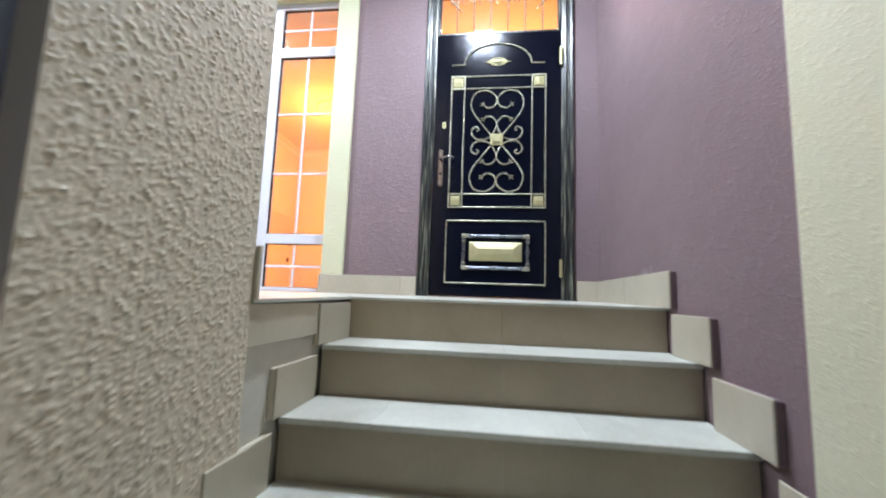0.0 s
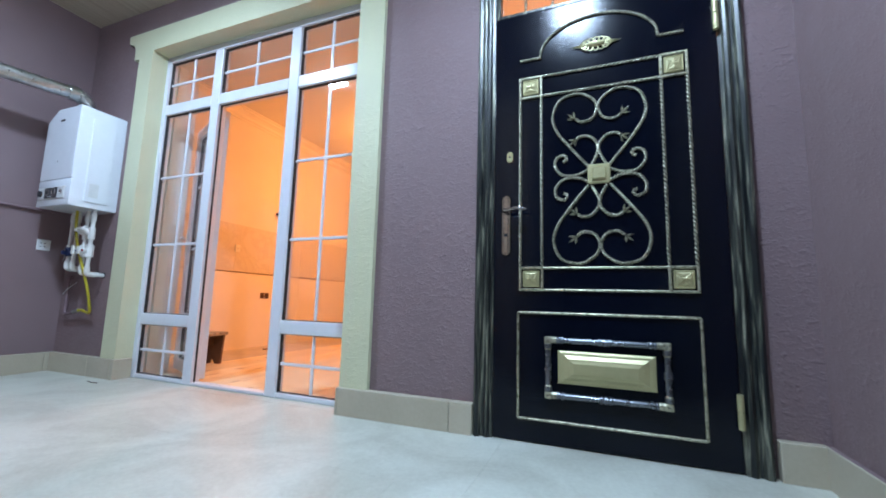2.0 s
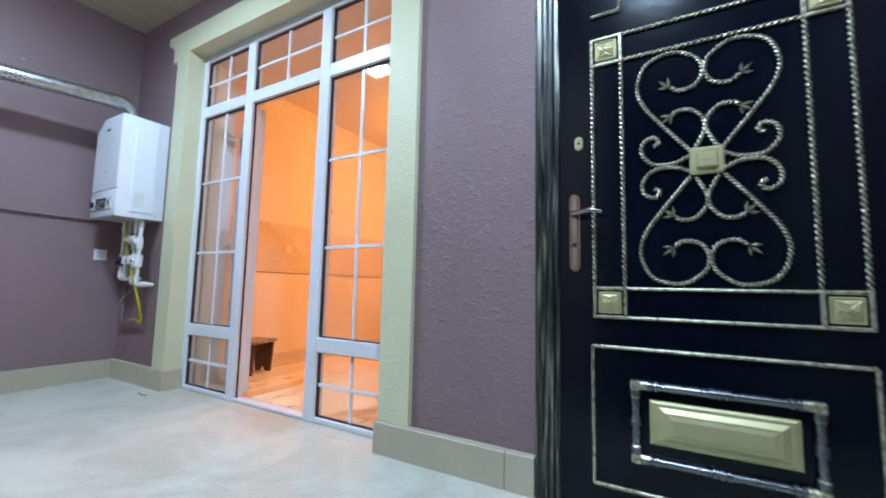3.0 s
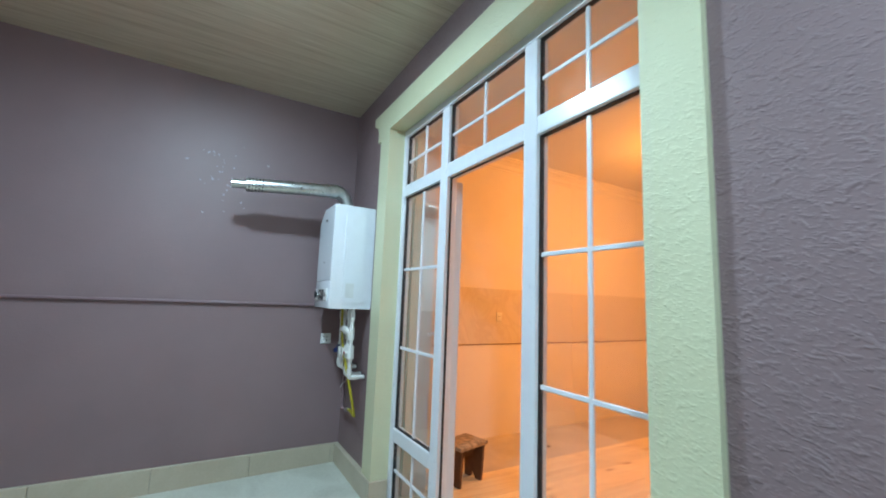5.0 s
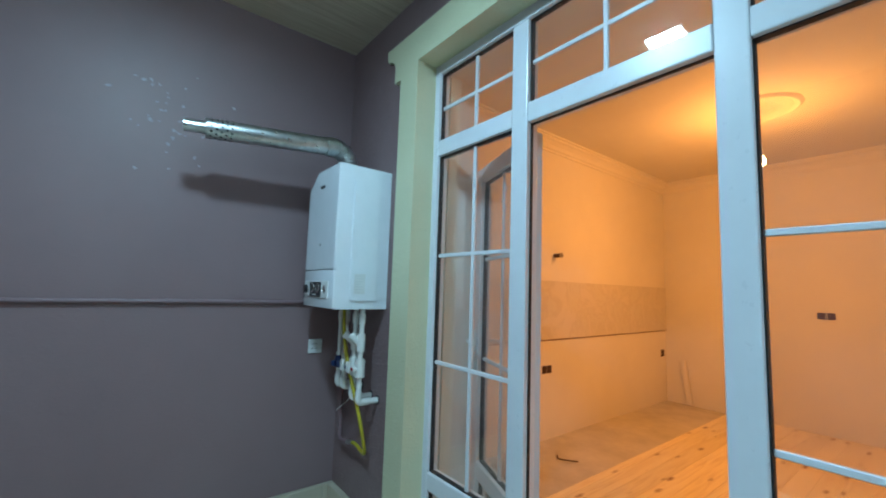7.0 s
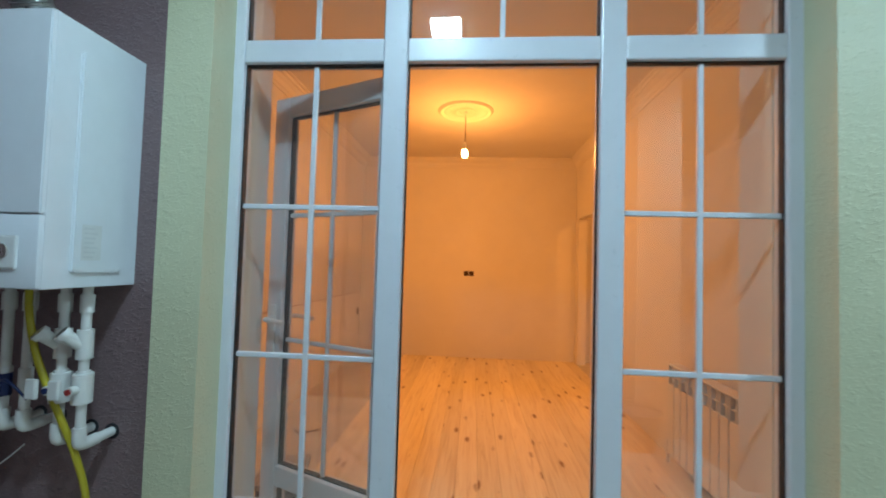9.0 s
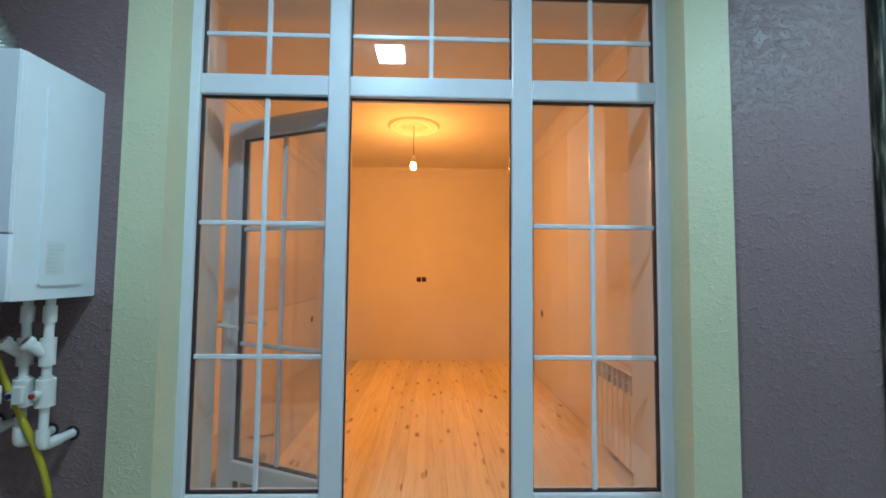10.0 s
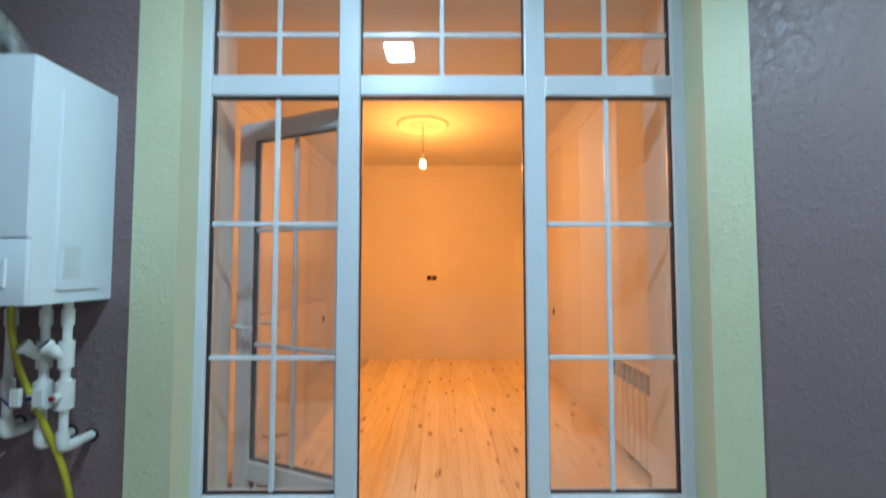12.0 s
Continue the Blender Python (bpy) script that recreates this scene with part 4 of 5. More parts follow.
# ---- flue ----
flue = thing("flue_pipe", "galvanised coaxial flue pipe with a perforated end", "pipe")
FX, FZ = -3.775, 2.150
elbow = [(FX, 2.90, 2.004), (FX, 2.90, 2.05)] + [(FX, 2.90 - 0.10 * (1 - math.cos(a)), 2.05 + 0.10 * math.sin(a)) for a in [math.pi / 2 * i / 12 for i in range(13)]]
el = tube([elbow[0], *elbow[1:]], 0.050, 20)
smooth(part("elbow", el, M_STEEL, flue, "ribbed steel elbow"), 30)
ribs = bmesh.new()
for i in range(9):
    a = math.pi / 2 * (i + 0.5) / 9
    p = Vector((FX, 2.90 - 0.10 * (1 - math.cos(a)), 2.05 + 0.10 * math.sin(a)))
    d = Vector((0, -math.sin(a), math.cos(a)))
    add_tube(ribs, [p - d * 0.004, p - d * 0.001, p + d * 0.001, p + d * 0.004], lambda t: 0.050 + 0.005 * (1 if 0.2 < t < 0.8 else 0), 20, caps=False)
smooth(part("elbow_rib", ribs, M_STEEL, flue), 30)
slope = 0.03
smooth(part("collar", tube([(FX + 0.001, 2.815, FZ), (FX - 0.003, 2.76, FZ - 0.004)], 0.055, 20), M_STEEL, flue), 30)
smooth(part("collar", lathe([(0.056, 0.0), (0.056, 0.02), (0.05, 0.028)], (FX, 2.90, 2.006), "z", 20), M_STEEL, flue), 30)
smooth(part("outer_tube", tube([(FX, 2.80, FZ), (FX - 0.05, 2.175, FZ - 0.045)], 0.049, 22), M_STEEL, flue), 30)
smooth(part("inner_tube", tube(line((FX - 0.049, 2.19, FZ - 0.044), (FX - 0.057, 2.085, FZ - 0.05), 14), lambda t: 0.030 + 0.002 * math.sin(t * 44), 18), M_STEEL, flue, "narrow ribbed inner tube"), 30)
for i in range(5):
    for k in range(12):
        a = 2 * math.pi * (k + 0.5 * (i % 2)) / 12
        y = 2.195 + i * 0.022
        p = Vector((FX - 0.05 + (y - 2.175) * 0.08 + 0.0485 * math.cos(a), y, FZ - 0.044 + (y - 2.19) * 0.07 + 0.0485 * math.sin(a)))
        n = Vector((math.cos(a), 0, math.sin(a)))
        h = tube([p, p + n * 0.0014], 0.0055, 8)
        part("vent_hole", h, M_BLACKP, flue)

# ---- pipes under the boiler ----
plumbing = thing("boiler_pipes", "white plastic water pipes with valves under the boiler", "pipes")
PY = 2.955
for x, zb in ((-3.872, 0.80), (-3.800, 0.80), (-3.682, 0.765), (-3.608, 0.755)):
    p = part("pipe", tube([(x, PY, BZ0 + 0.004), (x, PY, zb + 0.03)], 0.0135, 14), M_PPR, plumbing)
    smooth(p, 40)
    smooth(part("elbow", tube(spline([(x, PY, zb + 0.055), (x, PY, zb + 0.015), (x, PY + 0.012, zb), (x, PY + 0.05, zb - 0.002), (x, PY + 0.06, zb - 0.002)], 4), 0.0185, 14), M_PPR, plumbing), 40)
    part("wall_hole", lathe([(0.026, 0), (0.026, -0.002), (0, -0.002)], (x, NORTH, zb - 0.002), "y", 14), M_BLACKP, plumbing)
    smooth(part("stub", tube([(x, PY + 0.055, zb - 0.002), (x, NORTH, zb - 0.002)], 0.0155, 12), M_PPR, plumbing), 40)
    for z in (1.19, 0.955):
        smooth(part("socket_joint", tube([(x, PY, z + 0.028), (x, PY, z - 0.028)], 0.0185, 14), M_PPR, plumbing), 40)
for x in (-3.682, -3.608):
    a0, a1 = Vector((x, PY, 1.055)), Vector((x - 0.030, PY - 0.040, 1.098))
    way = (a1 - a0).normalized()
    smooth(part("filter_branch", tube([a0, a1], 0.019, 14), M_PPR, plumbing), 40)
    smooth(part("filter_cap", tube([a1 - way * 0.006, a1 + way * 0.010], 0.0245, 16), M_PPR, plumbing), 40)
    part("cap_disc", tube([a1 + way * 0.010, a1 + way * 0.0115], 0.017, 16), M_CHROME, plumbing)
    smooth(part("branch_body", tube([(x, PY, 1.11), (x, PY, 1.02)], 0.022, 14), M_PPR, plumbing), 40)
    v = smooth(part("valve", tube([(x, PY, 0.975), (x, PY, 0.885)], 0.027, 16), M_PPR, plumbing), 40)
    smooth(part("valve_stem", tube([(x, PY, 0.93), (x, PY - 0.045, 0.93)], 0.014, 12), M_PPR, v), 40)
    part("valve_lever", box((x - 0.058, PY - 0.056, 0.905), (x - 0.022, PY - 0.042, 0.965), 0.005, 2), M_PPR, v)
    part("valve_cap", lathe([(0.009, 0), (0.009, -0.006), (0, -0.007)], (x, PY - 0.044, 0.930), "y", 12), M_RED if x > -3.65 else M_BLUE, v, "small coloured cap")
gv = smooth(part("gas_valve", tube([(-3.872, PY - 0.002, 0.965), (-3.872, PY - 0.002, 0.895)], 0.020, 14), M_BLUE, plumbing, "dark blue valve"), 40)
part("gas_valve_lever", box((-3.878, PY - 0.050, 0.905), (-3.852, PY - 0.020, 0.935), 0.006, 2), M_BLUE, gv)
hosepts = [(-3.772, 2.925, BZ0 + 0.003), (-3.768, 2.925, 1.16), (-3.735, 2.925, 1.03), (-3.680, 2.935, 0.89), (-3.635, 2.955, 0.76), (-3.612, 2.98, 0.63), (-3.620, 3.01, 0.51), (-3.645, 3.025, 0.470), (-3.69, 3.03, 0.468), (-3.75, 3.03, 0.482), (-3.80, 3.03, 0.480)]
hose = thing("gas_hose", "yellow rubber gas hose hanging under the boiler", "hose")
smooth(part("tube", tube(spline(hosepts, 8), 0.0098, 12), M_YELLOW, hose), 50)
smooth(part("end_fitting", tube([(-3.795, 3.03, 0.480), (-3.86, 3.03, 0.465)], 0.014, 12), M_STEEL, hose, "steel end fitting"), 40)
gp = thing("gas_pipe", "mauve painted steel gas pipe along the wall", "pipe")
smooth(part("tube", tube(spline([(-3.855, 3.03, 0.466), (-3.91, 3.035, 0.452), (-3.965, 3.035, 0.450), (-3.985, 3.037, 0.475), (-3.99, 3.04, 0.55), (-4.00, 3.042, 0.70)], 6), 0.011, 12), M_PAINTPIPE, gp), 50)
smooth(part("wall_elbow", tube(spline([(-4.00, 3.042, 0.69), (-4.002, 3.044, 0.725), (-4.002, 3.055, 0.738), (-4.002, NORTH, 0.738)], 4), 0.014, 12), M_PAINTPIPE, gp), 50)
smooth(part("union", tube([(-3.988, 3.038, 0.475), (-3.989, 3.039, 0.510)], 0.016, 8), M_PAINTPIPE, gp), 30)
smooth(part("tie_wire", tube(spline([(-4.03, 3.03, 0.60), (-3.985, 3.02, 0.625), (-3.94, 3.025, 0.655), (-3.90, 3.05, 0.70)], 5), 0.0028, 6), M_PLASTIC, gp, "thin pale wire tied round the pipe"), 50)
M_WIRE = plain("grey_wire", (0.30, 0.27, 0.28), 0.5, bump_depth=0)
wire = thing("power_cable", "thin grey cable hanging by the socket", "cable")
smooth(part("cable_run", tube(spline([(-3.880, 2.93, 0.955), (-3.93, 2.955, 0.935), (-4.00, 2.99, 0.895), (-4.06, 3.01, 0.865)], 6), 0.0034, 8), M_WIRE, wire), 60)
smooth(part("cable_tail", tube(spline([(-3.865, 2.925, 0.945), (-3.80, 2.905, 0.955), (-3.745, 2.915, 0.90)], 6), 0.0036, 8), M_BLUE, wire), 60)

# ---- painted pipe and socket on the side wall ----
wp = thing("wall_pipe", "thin mauve painted pipe running along the wall", "pipe")
smooth(part("tube", tube([(WEST + 0.014, SOUTH, 1.258), (WEST + 0.014, 2.13, 1.258), (WEST + 0.014, 2.95, 1.256)], 0.0115, 12), M_PAINTPIPE, wp), 50)
smooth(part("coupling", tube([(WEST + 0.014, 2.105, 1.258), (WEST + 0.014, 2.13, 1.258)], 0.0155, 12), M_PAINTPIPE, wp), 50)
part("clip", box((WEST, 2.09, 1.232), (WEST + 0.022, 2.10, 1.262), 0.003), M_PAINTPIPE, wp)


def face_socket(name, label, centre, axis, mat, w, holes, hole_mat):
    """A flat wall plate standing on a wall that faces +x (axis x) or -y (axis y)."""
    t = thing(name, label, "socket")
    x, y, z = centre
    h = 0.043
    if axis == "x":
        part("plate", box((x, y - w, z - h), (x + 0.009, y + w, z + h), 0.004, 2), mat, t)
        for dy, dz in holes:
            part("hole", lathe([(0.0045, 0), (0.0045, 0.001), (0, 0.001)], (x + 0.0088, y + dy, z + dz), "x", 8), hole_mat, t)
    else:
        part("plate", box((x - w, y - 0.009, z - h), (x + w, y, z + h), 0.004, 2), mat, t)
        for dx, dz in holes:
            part("hole", lathe([(0.0045, 0), (0.0045, -0.001), (0, -0.001)], (x + dx, y - 0.0088, z + dz), "y", 8), hole_mat, t)
    return t


face_socket("wall_socket", "white plastic double wall socket below the boiler", (WEST, 2.905, 0.985), "x", M_PLASTIC, 0.043, [(-0.018, 0.014), (0.006, 0.014), (-0.018, -0.014), (0.006, -0.014)], M_BLACKP)

# pale flecks: glints on the west wall's lumps, put in as colour
M_FLECK = plain("pale_mauve_fleck", (0.37, 0.32, 0.33), 0.7)
flecks = bmesh.new()
rnd = random.Random(4)
for i in range(36):
    y, z = rnd.gauss(2.02, 0.13), rnd.gauss(2.17, 0.17)
    s = rnd.uniform(0.003, 0.010)
    a0 = rnd.uniform(0, 6.28)
    vs = []
    for k in range(6):
        a = a0 + math.pi / 3 * k
        r = s * rnd.uniform(0.5, 1.2) * (1.0 if k % 3 else 1.6)
        vs.append(flecks.verts.new((WEST + 0.0018, y + r * math.cos(a), z + r * math.sin(a))))
    low = [flecks.verts.new((WEST - 0.001, v.co.y, v.co.z)) for v in vs]
    flecks.faces.new(vs)
    for k in range(6):
        flecks.faces.new((vs[k], vs[(k + 1) % 6], low[(k + 1) % 6], low[k]))
# chipped spots above the east skirting
for i in range(16):
    y, z = rnd.gauss(2.14, 0.07), SK + abs(rnd.gauss(0.012, 0.012))
    w, h = rnd.uniform(0.006, 0.020), rnd.uniform(0.003, 0.008)
    vs = [flecks.verts.new((EAST - 0.0022, y + w * math.cos(a) * rnd.uniform(0.6, 1), z + h * math.sin(a) * rnd.uniform(0.6, 1))) for a in (0, 1.05, 2.1, 3.14, 4.2, 5.2)]
    low = [flecks.verts.new((EAST + 0.001, v.co.y, v.co.z)) for v in vs]
    flecks.faces.new(vs)
    for k in range(6):
        flecks.faces.new((vs[k], vs[(k + 1) % 6], low[(k + 1) % 6], low[k]))
tagged(link("paint_chips", flecks, M_FLECK), "pale flecks on the mauve walls, painted glints and chipped plaster", "chips", kind="stuff")

# ---- ceiling lamps ----
for i, (x, y) in enumerate(PANEL_LAMPS):
    lamp = thing("ceiling_light", "lit square white LED panel on the porch ceiling", "ceiling light", (x, y, CEIL), group="porch ceiling lights")
    rim = bmesh.new()
    for lo, hi in (((-0.115, -0.115, -0.014), (0.115, -0.100, 0)), ((-0.115, 0.100, -0.014), (0.115, 0.115, 0)), ((-0.115, -0.100, -0.014), (-0.100, 0.100, 0)), ((0.100, -0.100, -0.014), (0.115, 0.100, 0))):
        add_box(rim, lo, hi, 0.003)
    part("rim", rim, M_PLASTIC, lamp)
    part("diffuser", box((-0.098, -0.098, -0.038), (0.098, 0.098, -0.004), 0.006, 2), M_LED, lamp)

# ---- bucket ----
bucket = thing("bucket", "dirty dark red rubber bucket with a wire handle", "bucket", (-1.105, 1.335, floor_z(1.335)))
smooth(part("body", lathe([(0.0, 0.004), (0.105, 0.0), (0.112, 0.012), (0.122, 0.08), (0.140, 0.19), (0.154, 0.275), (0.150, 0.276), (0.134, 0.19), (0.116, 0.08), (0.100, 0.016), (0.0, 0.014)], (0, 0, 0), "z", 36), M_BUCKET, bucket), 40)
M_RIM = plain("grey_worn_rim", (0.20, 0.20, 0.22), 0.4, 0.4, vary=0.3)
smooth(part("rim", lathe([(0.150, 0.266), (0.160, 0.268), (0.163, 0.276), (0.159, 0.285), (0.150, 0.285), (0.148, 0.276), (0.150, 0.266)], (0, 0, 0), "z", 36), M_RIM, bucket), 40)
smooth(part("handle", tube(spline([(0.162, 0.0, 0.276), (0.150, -0.08, 0.292), (0.08, -0.15, 0.300), (0, -0.172, 0.303), (-0.08, -0.15, 0.300), (-0.150, -0.08, 0.292), (-0.162, 0.0, 0.276)], 6), 0.004, 8), M_RIM, bucket), 50)
for s in (-1, 1):
    part("lug", box((s * 0.158 - 0.012, -0.022, 0.262), (s * 0.158 + 0.012, 0.022, 0.292), 0.004), M_RIM, bucket)

# ---- the room ----
light = thing("pendant_bulb", "bare lit bulb hanging on a short cord", "lamp", (BULB[0], BULB[1], 0))
part("ceiling_rose", lathe([(0.0, ROOM_TOP - 0.001), (0.012, ROOM_TOP - 0.001), (0.012, ROOM_TOP - 0.020), (0.006, ROOM_TOP - 0.03), (0.0, ROOM_TOP - 0.03)], (0, 0, 0), "z", 16), M_PLASTIC, light)
smooth(part("cord", tube(line((0, 0, ROOM_TOP - 0.04), (0, 0, 2.575), 6), 0.0035, 8), M_BROWNWOOD, light), 50)
# holder collar widened to keep some bulb light off the ceiling
smooth(part("holder", lathe([(0.0, 2.585), (0.009, 2.58), (0.017, 2.56), (0.026, 2.524), (0.026, 2.503), (0.0, 2.503)], (0, 0, 0), "z", 16), M_PLASTIC, light), 40)
bulb_ob = smooth(part("bulb", lathe([(0.0, 2.5255), (0.012, 2.524), (0.017, 2.510), (0.030, 2.490), (0.035, 2.465), (0.030, 2.440), (0.017, 2.426), (0.0, 2.421)], (0, 0, 0), "z", 20), M_BULB, light, "glowing clear bulb"), 60)
bulb_ob.visible_shadow = False
# unseen fixture added at the hall lamp
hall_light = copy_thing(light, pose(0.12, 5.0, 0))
rose = [(0.0, -0.007), (0.075, -0.007), (0.085, -0.014), (0.105, -0.018), (0.125, -0.009), (0.165, -0.009), (0.190, -0.016), (0.205, -0.018), (0.222, -0.013), (0.238, -0.020), (0.256, -0.022), (0.270, -0.014), (0.284, 0.0)]
med = thing("ceiling_rosette", "white plaster ceiling rosette with concentric mouldings", "ceiling rosette", (BULB[0], BULB[1], ROOM_TOP))
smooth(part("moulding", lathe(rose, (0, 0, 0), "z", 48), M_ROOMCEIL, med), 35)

cornice = thing("trim", "white plaster cornice round the room ceiling", "cornice")
cornice["kind"] = "structure"
CZ = ROOM_TOP


def cornice_outline(u, s):
    rows = [(0, 0), (0, -0.13), (0.012, -0.13), (0.018, -0.112), (0.03, -0.10), (0.042, -0.07), (0.07, -0.045), (0.09, -0.035), (0.095, -0.018), (0.115, -0.014), (0.115, 0)]
    return [(u + s * a, CZ + b) for a, b in rows]


part("cornice_run", prism(cornice_outline(ROOM_N, -1), "x", ROOM_W + 0.003, ROOM_E - 0.003), M_INNER, cornice)
part("cornice_run", prism(cornice_outline(ROOM_W, 1), "y", INNER, ROOM_N - 0.004), M_INNER, cornice)
part("cornice_run", prism(cornice_outline(ROOM_E, -1), "y", INNER, ROOM_N - 0.004), M_INNER, cornice)

M_STRIP = plain("brown_edge_strip", (0.24, 0.14, 0.085), 0.5, bump_depth=0)
sb = thing("splashback", "grey-veined marble splashback slabs on the wall", "splashback")
sb["kind"] = "structure"
for a, b2 in ((INNER, 4.66), (4.6604, 5.86), (5.8604, 7.06), (7.0604, ROOM_N)):
    part("slab", box((ROOM_W, a, 0.915), (ROOM_W + 0.008, b2, 1.478), 0.0003), M_MARBLE, sb)
part("edge_strip", box((ROOM_W, INNER, 0.906), (ROOM_W + 0.010, ROOM_N, 0.9135), 0.002), M_STRIP, sb, "dark brown edge strip")
M_HOLE = plain("dark_socket_box", (0.045, 0.016, 0.012), 0.6)


def wall_box(label, lo, hi, gap_axis):
    t = thing("socket_box", label, "socket box")
    mid_ = [(a + b_) / 2 for a, b_ in zip(lo, hi)]
    if gap_axis == "y":
        part("cup", box(lo, (hi[0], mid_[1] - 0.004, hi[2]), 0.003), M_HOLE, t)
        part("cup", box((lo[0], mid_[1] + 0.004, lo[2]), hi, 0.003), M_HOLE, t)
    else:
        part("cup", box(lo, (mid_[0] - 0.004, hi[1], hi[2]), 0.003), M_HOLE, t)
        part("cup", box((mid_[0] + 0.004, lo[1], lo[2]), hi, 0.003), M_HOLE, t)
    return t


wall_box("open dark double socket box below the splashback", (ROOM_W, 5.095, 0.60), (ROOM_W + 0.004, 5.235, 0.672), "y")
wall_box("open dark double socket box in the bare back wall", (-2.55, ROOM_N - 0.004, 1.178), (-2.405, ROOM_N, 1.248), "x")
one = thing("socket_box", "single open dark socket box near the room corner", "socket box")
part("cup", box((ROOM_W, 7.56, 0.575), (ROOM_W + 0.004, 7.65, 0.665), 0.003), M_HOLE, one)
sw = thing("socket_box", "single open dark box on the wall by the doorway", "socket box")
part("cup", box((ROOM_E - 0.004, 6.52, 0.79), (ROOM_E, 6.60, 0.87), 0.003), M_HOLE, sw)
face_socket("wall_switch", "small white socket set in the marble splashback", (ROOM_W + 0.008, 4.68, 1.19), "x", M_PLASTIC, 0.035, [(-0.01, 0), (0.012, 0)], M_BLACKP)
stub = thing("pipe_stub", "short brown pipe stub sticking out of the wall", "pipe")
smooth(part("tube", tube([(ROOM_W, 5.27, 1.73), (ROOM_W + 0.07, 5.29, 1.735)], 0.020, 14), M_BROWNWOOD, stub), 40)
smooth(part("ring", lathe([(0.028, 0), (0.028, 0.006), (0.012, 0.008), (0.012, 0.0)], (ROOM_W + 0.068, 5.29, 1.735), "x", 14), M_CHROME, stub), 40)

# radiator under the east wall
rad = thing("radiator", "white sectional aluminium radiator on the wall", "radiator")
RX0, RX1 = ROOM_E - 0.112, ROOM_E - 0.025
for i in range(9):
    y = 3.955 + i * 0.083
    b = bmesh.new()
    add_prism(b, [(y + 0.006, 0.105), (y + 0.077, 0.105), (y + 0.077, 0.570), (y + 0.006, 0.570)], "x", RX0 + 0.004, RX0 + 0.016)
    add_box(b, (RX0 + 0.016, y + 0.036, 0.115), (RX1, y + 0.047, 0.690))
    for u in (y + 0.002, y + 0.077):
        add_box(b, (RX0 + 0.006, u, 0.570), (RX1, u + 0.004, 0.695))
    sec = part("section", b, M_RAD, rad)
    # slat and darker cement-toned back plate added to shade the open cavity
    part("louvre", box((RX0 + 0.012, y + 0.007, 0.626), (RX0 + 0.060, y + 0.076, 0.631)), M_RAD, sec)
    part("cavity_back", box((RX1 - 0.006, y + 0.007, 0.575), (RX1, y + 0.076, 0.694)), M_CEMENT, sec)
    part("top_plate", box((RX0, y + 0.002, 0.6955), (RX1, y + 0.081, 0.706), 0.003), M_RAD, sec)
for z in (0.17, 0.54):
    smooth(part("header", tube([(RX0 + 0.05, 3.94, z), (RX0 + 0.05, 4.72, z)], 0.018, 12), M_RAD, rad), 40)
part("bracket", box((RX1 - 0.01, 4.2, 0.58), (ROOM_E, 4.22, 0.62)), M_RAD, rad)
smooth(part("feed_pipe", tube([(RX0 + 0.05, 4.72, 0.17), (RX0 + 0.05, 4.79, 0.17), (RX0 + 0.05, 4.79, 0.0)], 0.012, 10), M_RAD, rad), 40)

# stool by the door
stool = thing("stool", "small old brown wooden stool with splashed paint", "stool", (-3.345, 3.80, 0.0), 104)
part("seat", box((-0.155, -0.115, 0.262), (0.145, 0.115, 0.290), 0.006, 2), plain("paint_splashed_wood", (0.30, 0.24, 0.17), 0.7, vary=0.5, scale=30), stool, "paint-splashed seat board")
for s in (-1, 1):
    leg = prism([(-0.080, 0.0), (-0.028, 0.0), (0.0, 0.055), (0.028, 0.0), (0.080, 0.0), (0.100, 0.262), (-0.100, 0.262)], "x", s * 0.115 - 0.012, s * 0.115 + 0.012)
    bmesh.ops.bevel(leg, geom=leg.edges[:], offset=0.002, segments=1, affect="EDGES")
    part("leg_board", leg, M_BROWNWOOD, stool)
part("stretcher", box((-0.103, -0.012, 0.17), (0.103, 0.012, 0.24), 0.003), M_BROWNWOOD, stool)
stick = thing("leaning_board", "pale narrow offcut of board leaning in the corner", "board")
bs = box((-0.035, -0.012, 0.0), (0.035, 0.012, 0.55), 0.003)
bmesh.ops.transform(bs, matrix=pose(-3.79, 7.690, 0.006, 0, -8, 0), verts=bs.verts[:])
part("plank", bs, M_INNER, stick)
scrap = thing("scrap_strip", "curled strip of offcut lying on the floor", "offcut")
part("strip", tube(spline([(-3.78, 4.92, 0.005), (-3.72, 4.86, 0.012), (-3.65, 4.87, 0.020), (-3.60, 4.95, 0.008)], 5), 0.006, 6), M_BROWNWOOD, scrap)
straw = thing("twig", "thin brown splinter lying on the landing tiles", "splinter")
part("strand", tube([(-3.37, 2.93, 0.003), (-3.30, 2.915, 0.004), (-3.25, 2.925, 0.003)], 0.0028, 6), M_BROWNWOOD, straw)

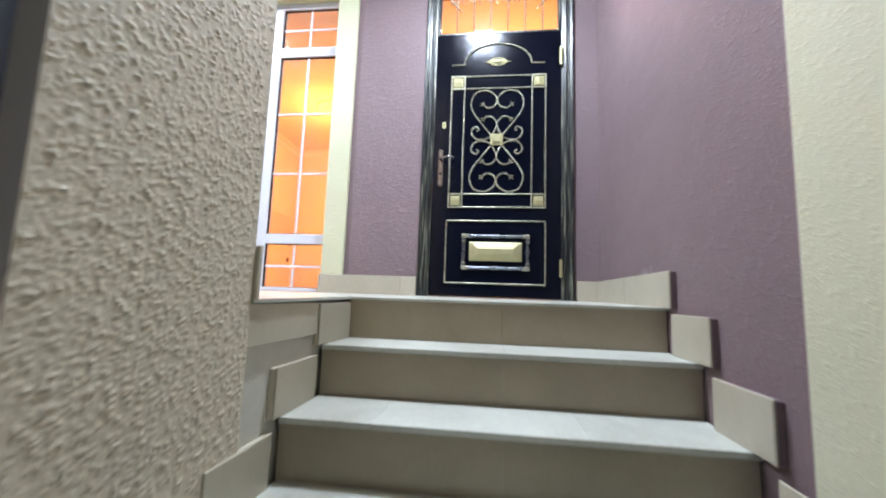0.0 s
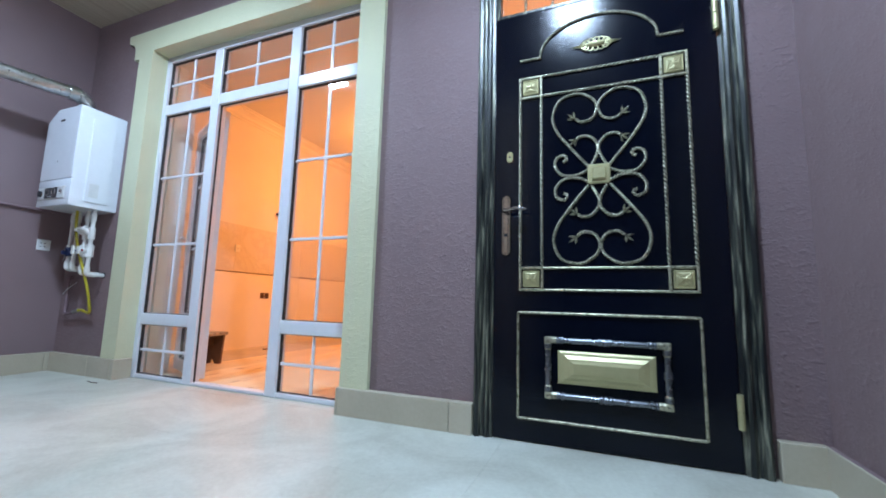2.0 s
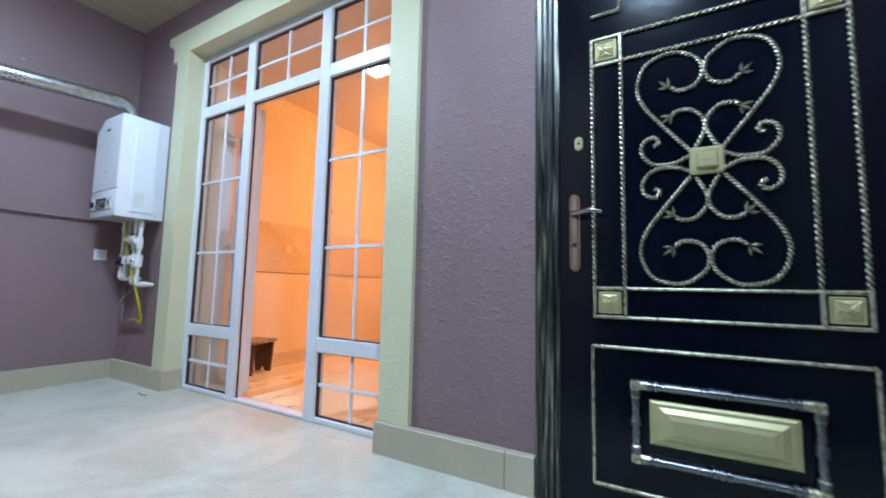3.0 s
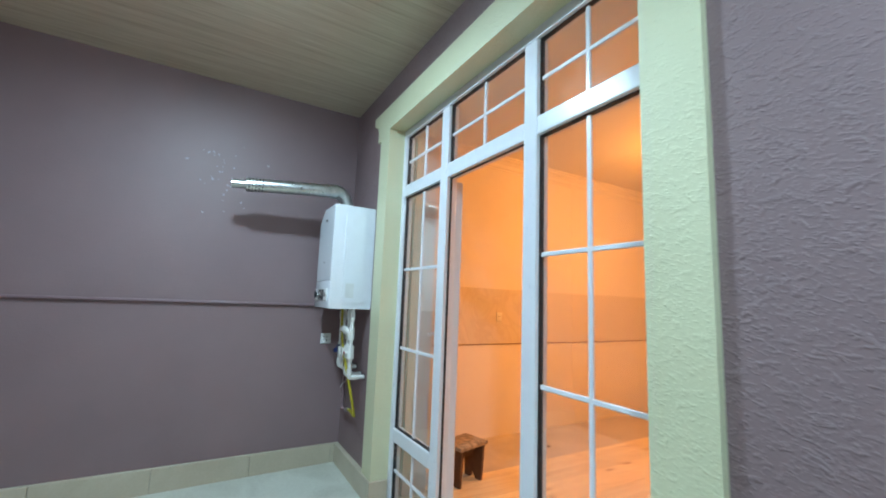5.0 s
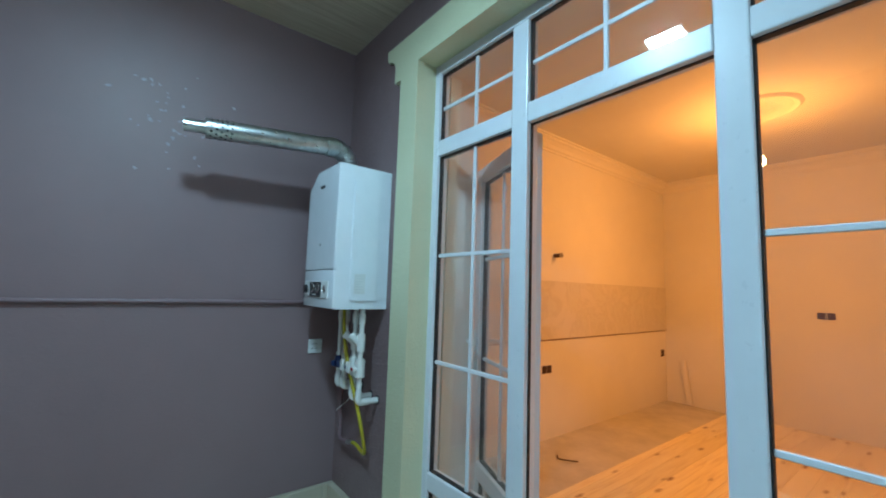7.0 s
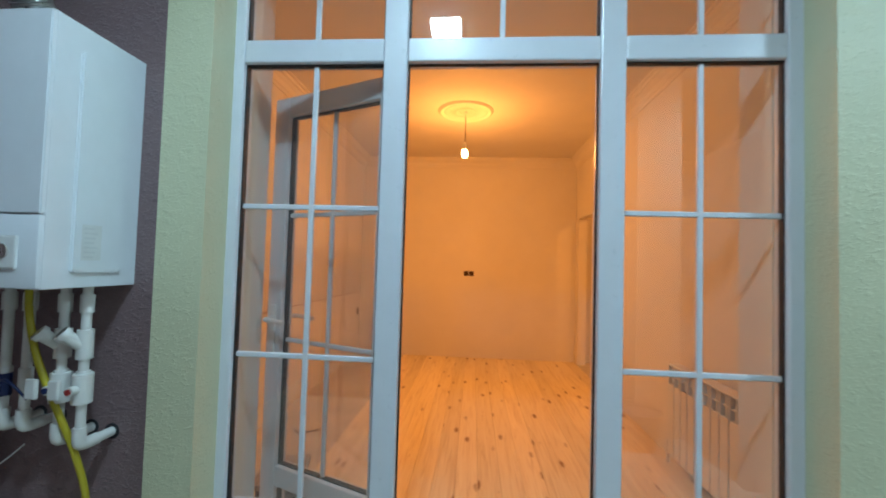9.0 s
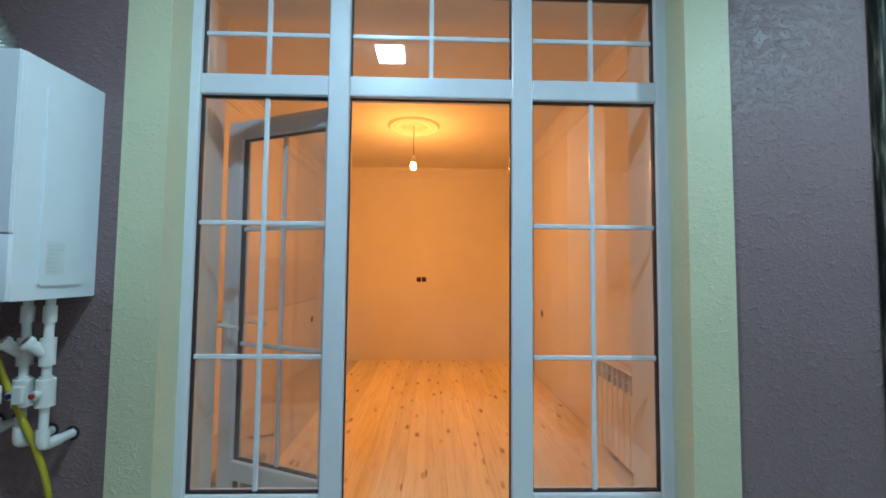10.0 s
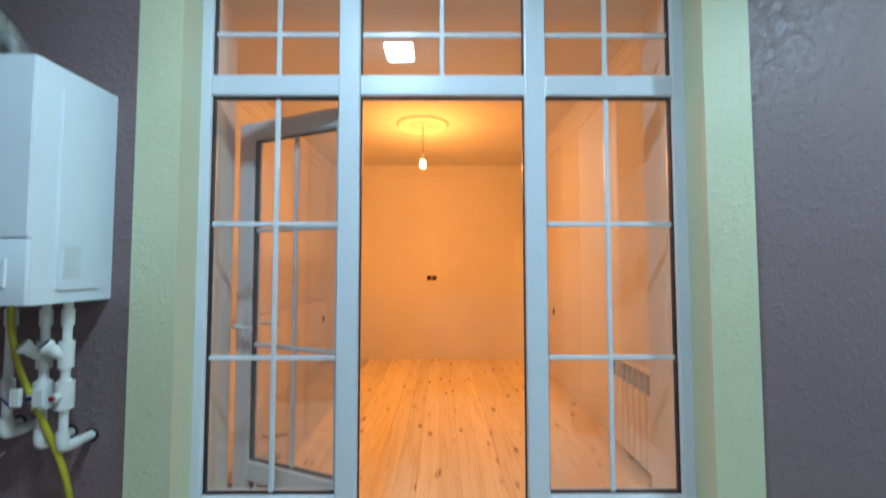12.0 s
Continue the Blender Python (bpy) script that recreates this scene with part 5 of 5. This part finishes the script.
# ---- floor pieces ----
floor_ob = bpy.data.objects["floor"]
TW, TL = 0.60, 1.20


def tile_piece(x0, x1, y0, y1):
    b = box((x0 + 0.0003, y0 + 0.0003, -0.012), (x1 - 0.0003, y1 - 0.0003, 0.0), 0.0003)
    for v in b.verts:
        v.co.z += floor_z(v.co.y)
    return part("floor_tile", b, M_TILE, floor_ob)


x = EAST - 0.001
while x > WEST + 0.01:
    x0 = max(x - TL, WEST + 0.001)
    y = NORTH - 0.001
    while y > SOUTH + 0.01:
        y0 = max(y - TW, SOUTH + 0.001)
        if x0 >= STAIR_L - 0.02:
            if y > EDGE - 0.012:
                tile_piece(x0, x, max(y0, EDGE - 0.012), y)
        elif x > STAIR_L - 0.02 and y0 < EDGE - 0.012:
            cut = STAIR_L + 0.008
            if y > EDGE - 0.012:
                tile_piece(cut, x, EDGE - 0.012, y)
            if y > 1.101:
                tile_piece(x0, cut, max(y0, 1.101), y)
            if y0 < 1.101:
                tile_piece(x0, -1.051, y0, min(y, 1.10))
        else:
            tile_piece(x0, x, y0, y)
        y = y0
    x = x0
# the landing's edge over the stairwell
part("edge_tile", box((STAIR_L - 0.020, 1.10, TOP - 0.165), (STAIR_L - 0.002, EDGE + 0.002, TOP - 0.040), 0.001), M_SKIRT, floor_ob)

# threshold under the glazed wall, bare cement strip and pine planks
structure(link("door_sill", box((WIN[0], NORTH, -0.1), (WIN[1], 3.28, 0.0)), M_TILE), "pale stone sill under the glazed wall", "sill")
room_floor = bpy.data.objects["floor_room"]
part("cement_strip", box((ROOM_W, INNER, -0.022), (-3.40, ROOM_N, -0.006)), M_CEMENT, room_floor, "bare grey cement strip along the wall")
x = ROOM_E - 0.001
rnd = random.Random(8)
while x > -3.39:
    w = 0.140
    x0 = max(x - w, -3.399)
    part("floor_plank", box((x0 + 0.0005, 3.285, -0.022), (x - 0.0005, ROOM_N - 0.001, rnd.uniform(-0.0012, 0.0)), 0.001), M_WOODFLOOR, room_floor)
    x = x0
